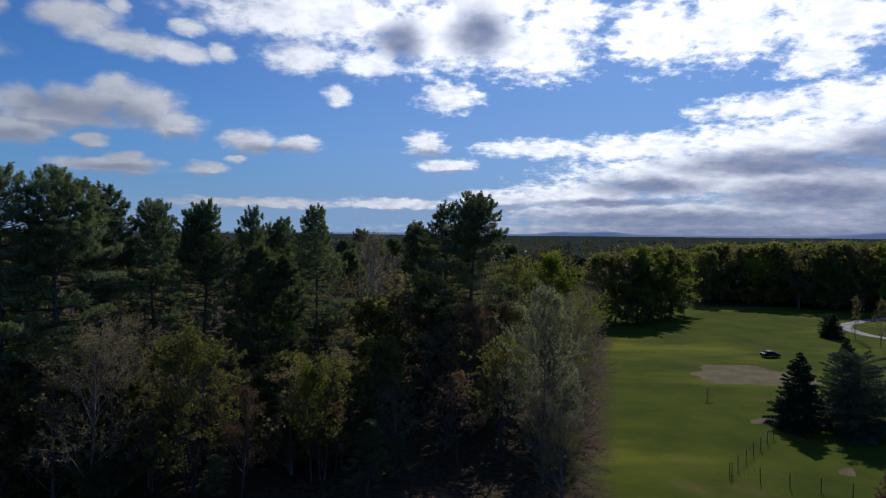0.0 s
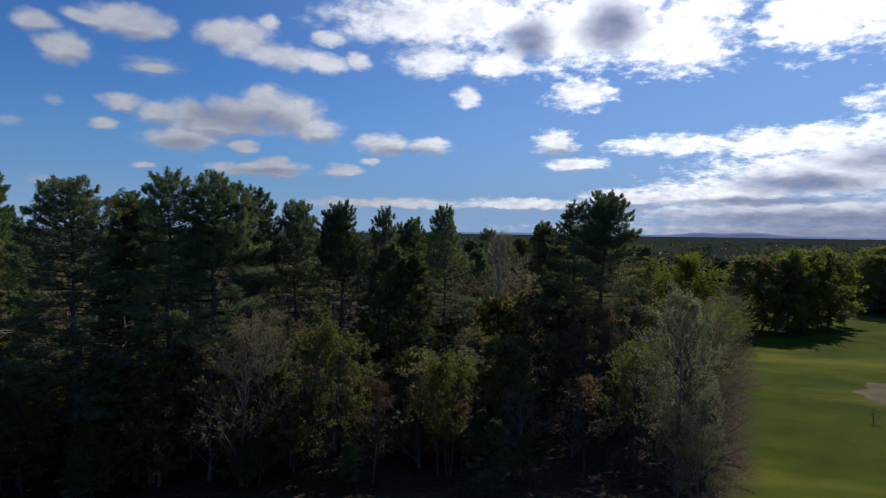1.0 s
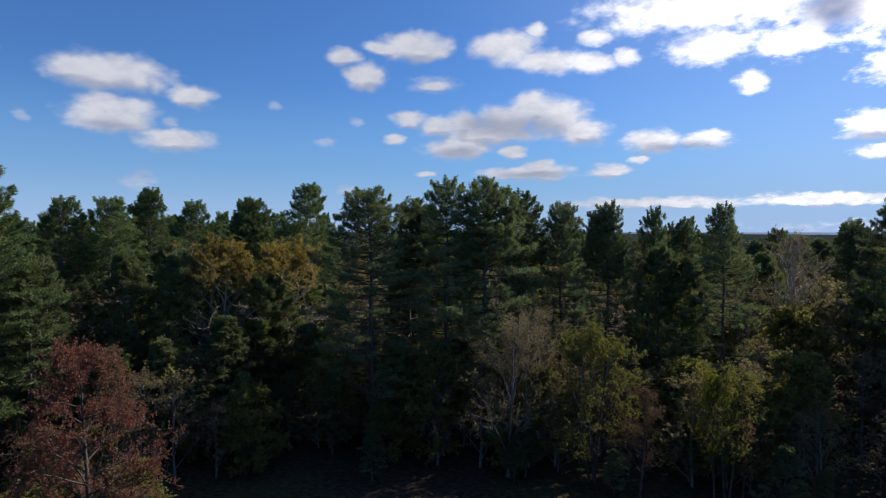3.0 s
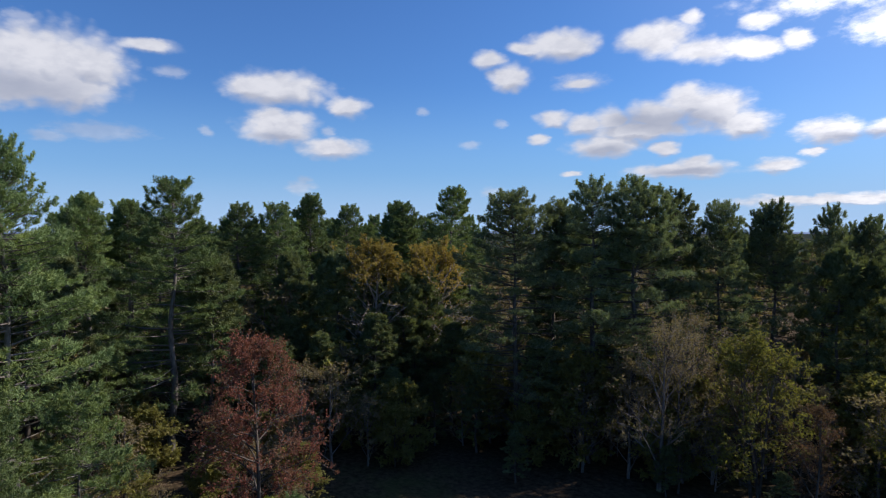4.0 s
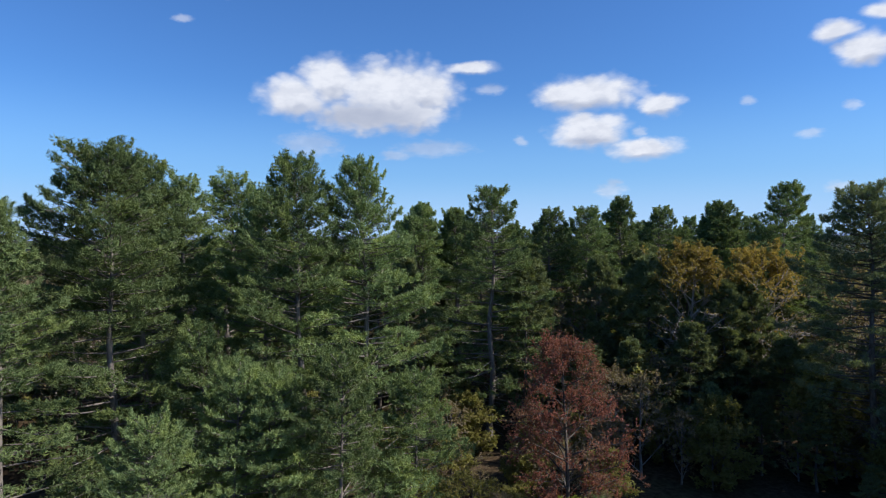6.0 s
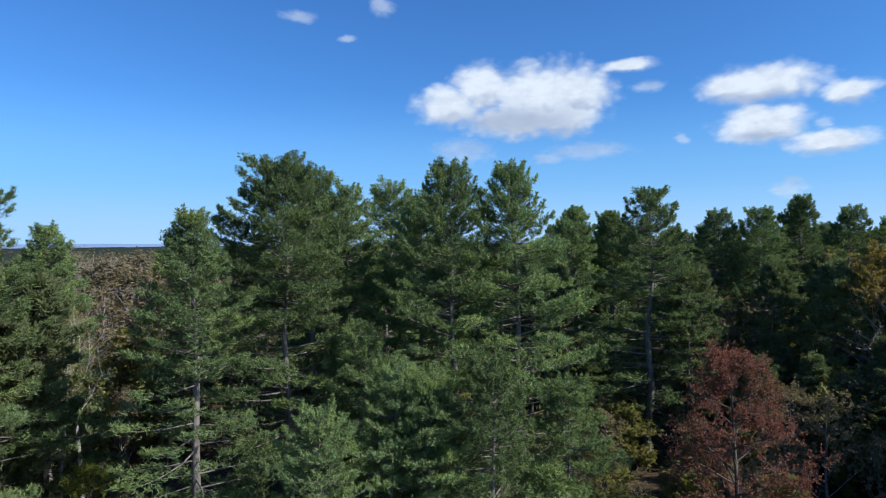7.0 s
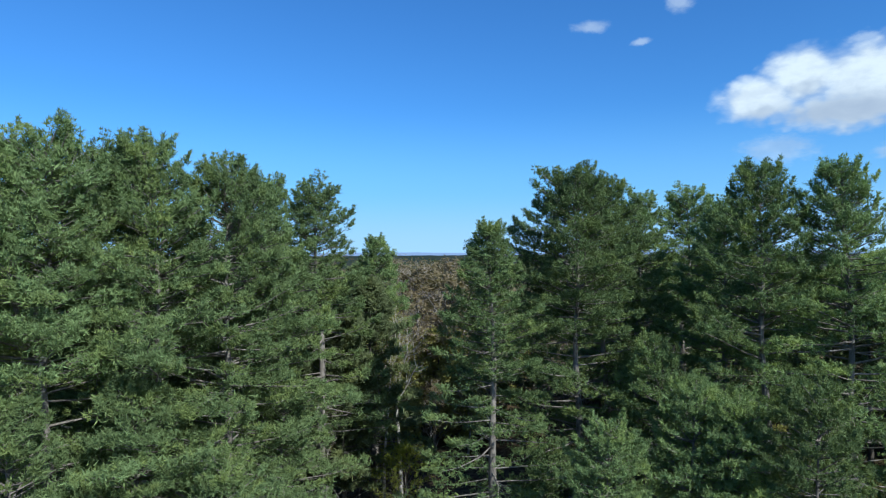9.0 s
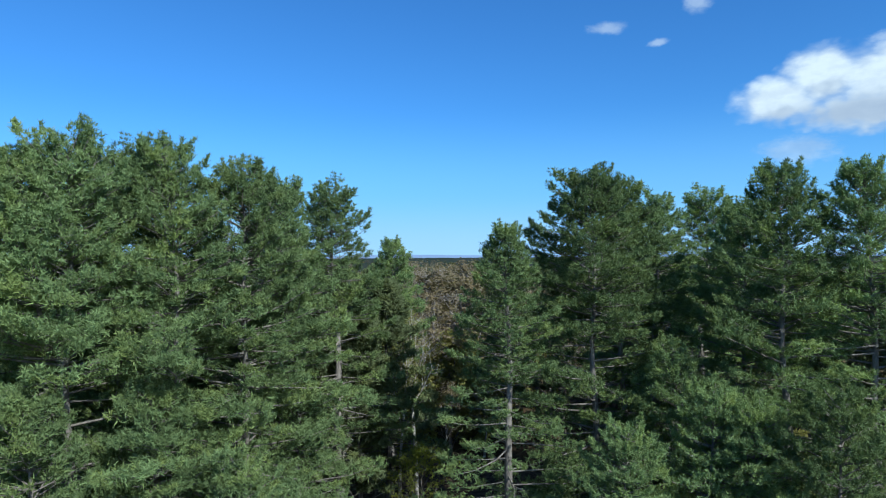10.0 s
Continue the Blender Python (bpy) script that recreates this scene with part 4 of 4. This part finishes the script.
# understorey in front of and among the shaded pines
for i in range(110):
    a, d = woods.uniform(84, 153), woods.uniform(66, 92)
    kind = ("olive", "bud", "bud", "bud", "rust")[i % 5]
    stand("olive" if kind == "rust" and a > 118 else kind, a, d, woods.uniform(5, 13), 1.2)
for i in range(44):
    a, d = woods.uniform(84, 106), woods.uniform(82, 130)
    stand(("bud", "olive", "bud")[i % 3], a, d, woods.uniform(9, 18), 1.25)
# Low dark pines added only to darken the bright ground before the woods.
for i in range(8):
    a, d = woods.uniform(92, 135), woods.uniform(60, 70)
    k = i % 3
    plant(("deep_pine", k), 32.0, lambda: deep_pine(k), a, d, woods.uniform(4, 8), "dark young pine in the shade of the woods", "pine tree", "white pines", wide=1.5)
for i in range(26):
    a, d = woods.uniform(130, 155), woods.uniform(70, 95)
    k = i % 3
    plant(("deep_pine", k), 32.0, lambda: deep_pine(k), a, d, woods.uniform(9, 17), "dark young pine in the shade of the woods", "pine tree", "white pines", wide=1.3)

# the wood's edge along the field, and the gap between the sunlit pines
for i in range(22):
    y = 58 + 118 * (i / 21) ** 1.3
    x = 0.27 * y - 4.5 + woods.uniform(-2.5, 1.0)
    kind = ("bud", "olive", "bud")[i % 3]
    tall, build, label, category = HARDWOODS[kind]
    plant(kind, tall, build, math.degrees(math.atan2(y, x)), math.hypot(x, y), woods.uniform(4, 11) if i < 8 else woods.uniform(9, 15), label, category, "broad-leaved trees", wide=1.2)
for i in range(34):
    a, d = woods.uniform(202, 215), woods.uniform(76, 112)
    stand(("olive", "bud", "bare")[i % 3], a, d, woods.uniform(7, 15), 1.2)

# trees across the field
FIELD_EDGE = [(75.2, 186, 19.5, "olive"), (74.2, 188, 19.0, "rust"), (73.2, 190, 19.0, "olive"), (72.3, 193, 21.0, "lime"), (71.2, 197, 20.0, "lime"),
              (70.3, 205, 20.5, "olive"), (69.6, 214, 21.0, "lime"), (74.5, 200, 20.0, "bud"), (72.8, 205, 21.0, "bud"), (71.0, 212, 21.0, "olive")]
for a, d, h, kind in FIELD_EDGE:
    stand(kind, a, d, h * 1.02, 1.25)
for i in range(66):
    a = 48 + 19 * (i % 22) / 21 + woods.uniform(-0.4, 0.4)
    d = 262 + 14 * (i // 22) + woods.uniform(-4, 6) + max(0, 56 - a) * 2.5
    stand(("olive", "lime", "olive", "bud", "olive")[i % 5], a, d, (20.6 + 0.14 * (67 - a)) * woods.uniform(0.93, 1.07), 1.15)

plant("spruce", 10.5, lambda: spruce(51, 10.5, 4.3, dense=2.4), 59.6, 96.2, 10.2, "dark conical spruce standing on the lawn", "spruce tree", wide=1.12)
plant("round_pine", 10.5, lambda: spruce(52, 10.5, 6.4, GARDEN_NEEDLES, 1.7, 1.0, "garden_pine", True), 55.6, 99.0, 9.9, "broad bluish-green pine beside the spruce", "pine tree")
plant("spruce", 10.5, None, 56.4, 106.0, 11.3, "dark conical spruce behind the broad pine", "spruce tree", wide=0.8)
plant("spruce", 10.5, None, 57.3, 186.5, 6.2, "small dark evergreen beside the driveway", "spruce tree", wide=1.25)
plant("round_pine", 10.5, None, 57.7, 189.0, 5.6, "small rounded evergreen beside the driveway", "evergreen shrub", wide=0.8)
for a, d, h in ((55.9, 188.0, 11.0), (54.3, 176.0, 11.5)):
    plant(("deep", "bud"), 18.0, None, a, d, h, "thin leafless young tree on the grass", "young tree", wide=0.5)
plant(("deep", "bud"), 18.0, None, 66.4, 105.3, 2.0, "small bare sapling in the open field", "sapling", wide=1.6)
plant("pink", 5.0, lambda: hardwood(39, 5.0, 2.0, 0.12, 0.12, 6, LEAF_PINK, BARK_DARK, "blossom_tree", 12, 0.4, 2, 0.35), 52.9, 71.0, 4.2, "small tree in pink blossom by the fence", "blossom tree")


# ---- wire fence ----
def build_fence(name, start, end, count, tall, label):
    fence = new(name)
    ax, ay = start
    length = math.hypot(end[0] - ax, end[1] - ay)
    fence.matrix_basis = pose(ax, ay, 0, 0, 0, math.degrees(math.atan2(end[1] - ay, end[0] - ax)))
    post = None
    for i in range(count):
        if post is None:
            bm = bmesh.new()
            bmesh.ops.create_cone(bm, cap_ends=True, segments=8, radius1=0.045, radius2=0.04, depth=tall + 0.1)
            bmesh.ops.translate(bm, verts=bm.verts, vec=(0, 0, tall / 2))
            post = part("post", bm, POST, fence)
        else:
            p = new("post", post.data)
            p.parent = fence
            p.location = (length * i / (count - 1), 0, 0)
            p.rotation_euler = (radians(PLANTED.uniform(-2, 2)), radians(PLANTED.uniform(-2, 2)), 0)
    wood = Wood()
    for z in (0.12, tall * 0.5, tall - 0.04):
        wood.tube([(0, 0.05, z), (length / 2, 0.05, z - 0.02), (length, 0.05, z)], (0.009, 0.009, 0.009), 3)
    part_of("rail_wire", wood.mesh("rail_wire", WIRE), fence)
    mesh_wire = Wood()
    k = int(length / 0.35)
    for i in range(k):
        x = length * (i + 0.5) / k
        mesh_wire.tube([(x, 0.05, 0.05), (x, 0.05, tall - 0.05)], (0.004, 0.004), 3)
    for j in range(5):
        z = 0.25 + j * (tall - 0.4) / 4
        mesh_wire.tube([(0, 0.05, z), (length, 0.05, z)], (0.004, 0.004), 3)
    part_of("wire_mesh", mesh_wire.mesh("wire_mesh", WIRE), fence)
    return tagged(fence, label, "fence", "lawn fence")


build_fence("fence", (31.2, 65.6), (42.9, 78.5), 7, 1.55, "tall wire fence on thin dark posts in the lawn")
build_fence("fence", (31.35, 65.4), (48.2, 56.4), 8, 1.55, "wire fence side running across the lawn")


# ---- parked car ----
def build_car(x, y, turn):
    car = new("parked_car")
    profile = [(-1.85, 0.35), (-1.9, 0.62), (-1.8, 0.92), (-1.45, 1.0), (-0.95, 1.38), (0.25, 1.42), (0.85, 0.98), (1.65, 0.82), (1.88, 0.6), (1.88, 0.35)]

    def slab(points, half, bevel):
        bm = bmesh.new()
        sides = [[bm.verts.new((px, s * half * (0.86 if pz > 1.1 else 1.0), pz)) for px, pz in points] for s in (-1, 1)]
        bm.faces.new(sides[0])
        bm.faces.new(list(reversed(sides[1])))
        for i in range(len(points)):
            j = (i + 1) % len(points)
            bm.faces.new((sides[0][j], sides[0][i], sides[1][i], sides[1][j]))
        bmesh.ops.bevel(bm, geom=bm.edges[:], offset=bevel, segments=2, affect="EDGES", clamp_overlap=True)
        bmesh.ops.recalc_face_normals(bm, faces=bm.faces)
        return bm

    body = part("body", slab(profile, 0.84, 0.05), CAR_PAINT, car)
    part("side_window", slab([(-1.2, 1.02), (-0.9, 1.32), (0.2, 1.35), (0.62, 1.0)], 0.85, 0.015), CAR_GLASS, body)
    bm = slab([(0.80, 1.0), (0.30, 1.37), (0.34, 1.40), (0.88, 1.02)], 0.66, 0.008)
    part("windscreen", bm, CAR_GLASS, body)
    bm = slab([(-1.42, 1.03), (-1.0, 1.36), (-1.04, 1.39), (-1.48, 1.06)], 0.66, 0.008)
    part("rear_window", bm, CAR_GLASS, body)
    for sx, name, mat in ((1.84, "headlight", HEADLAMP), (-1.87, "tail_light", TAIL)):
        for sy in (-0.62, 0.62):
            bm = bmesh.new()
            bmesh.ops.create_cube(bm, size=1)
            bmesh.ops.scale(bm, verts=bm.verts, vec=(0.08, 0.28, 0.13))
            bmesh.ops.bevel(bm, geom=bm.edges[:], offset=0.02, segments=2, affect="EDGES")
            bmesh.ops.translate(bm, verts=bm.verts, vec=(sx, sy, 0.68))
            part(name, bm, mat, body)
    for wx in (-1.2, 1.2):
        for wy in (-0.78, 0.78):
            bm = bmesh.new()
            bmesh.ops.create_cone(bm, cap_ends=True, segments=20, radius1=0.31, radius2=0.31, depth=0.2)
            bmesh.ops.bevel(bm, geom=[e for e in bm.edges if len(e.link_faces) == 2 and abs(e.calc_face_angle()) > 1], offset=0.03, segments=2, affect="EDGES")
            bmesh.ops.rotate(bm, verts=bm.verts, cent=(0, 0, 0), matrix=Matrix.Rotation(radians(90), 3, "X"))
            bmesh.ops.translate(bm, verts=bm.verts, vec=(wx, wy, 0.31))
            tyre = part("tyre", bm, RUBBER, car)
            bm = bmesh.new()
            bmesh.ops.create_cone(bm, cap_ends=True, segments=16, radius1=0.19, radius2=0.17, depth=0.215)
            bmesh.ops.rotate(bm, verts=bm.verts, cent=(0, 0, 0), matrix=Matrix.Rotation(radians(90), 3, "X"))
            bmesh.ops.translate(bm, verts=bm.verts, vec=(wx, wy, 0.31))
            part("rim", bm, STEEL, tyre)
    car.matrix_basis = pose(x, y, 0, 0, 0, turn)
    tagged(car, "small dark car parked on the open grass", "car")


build_car(70.8, 131.5, 4)
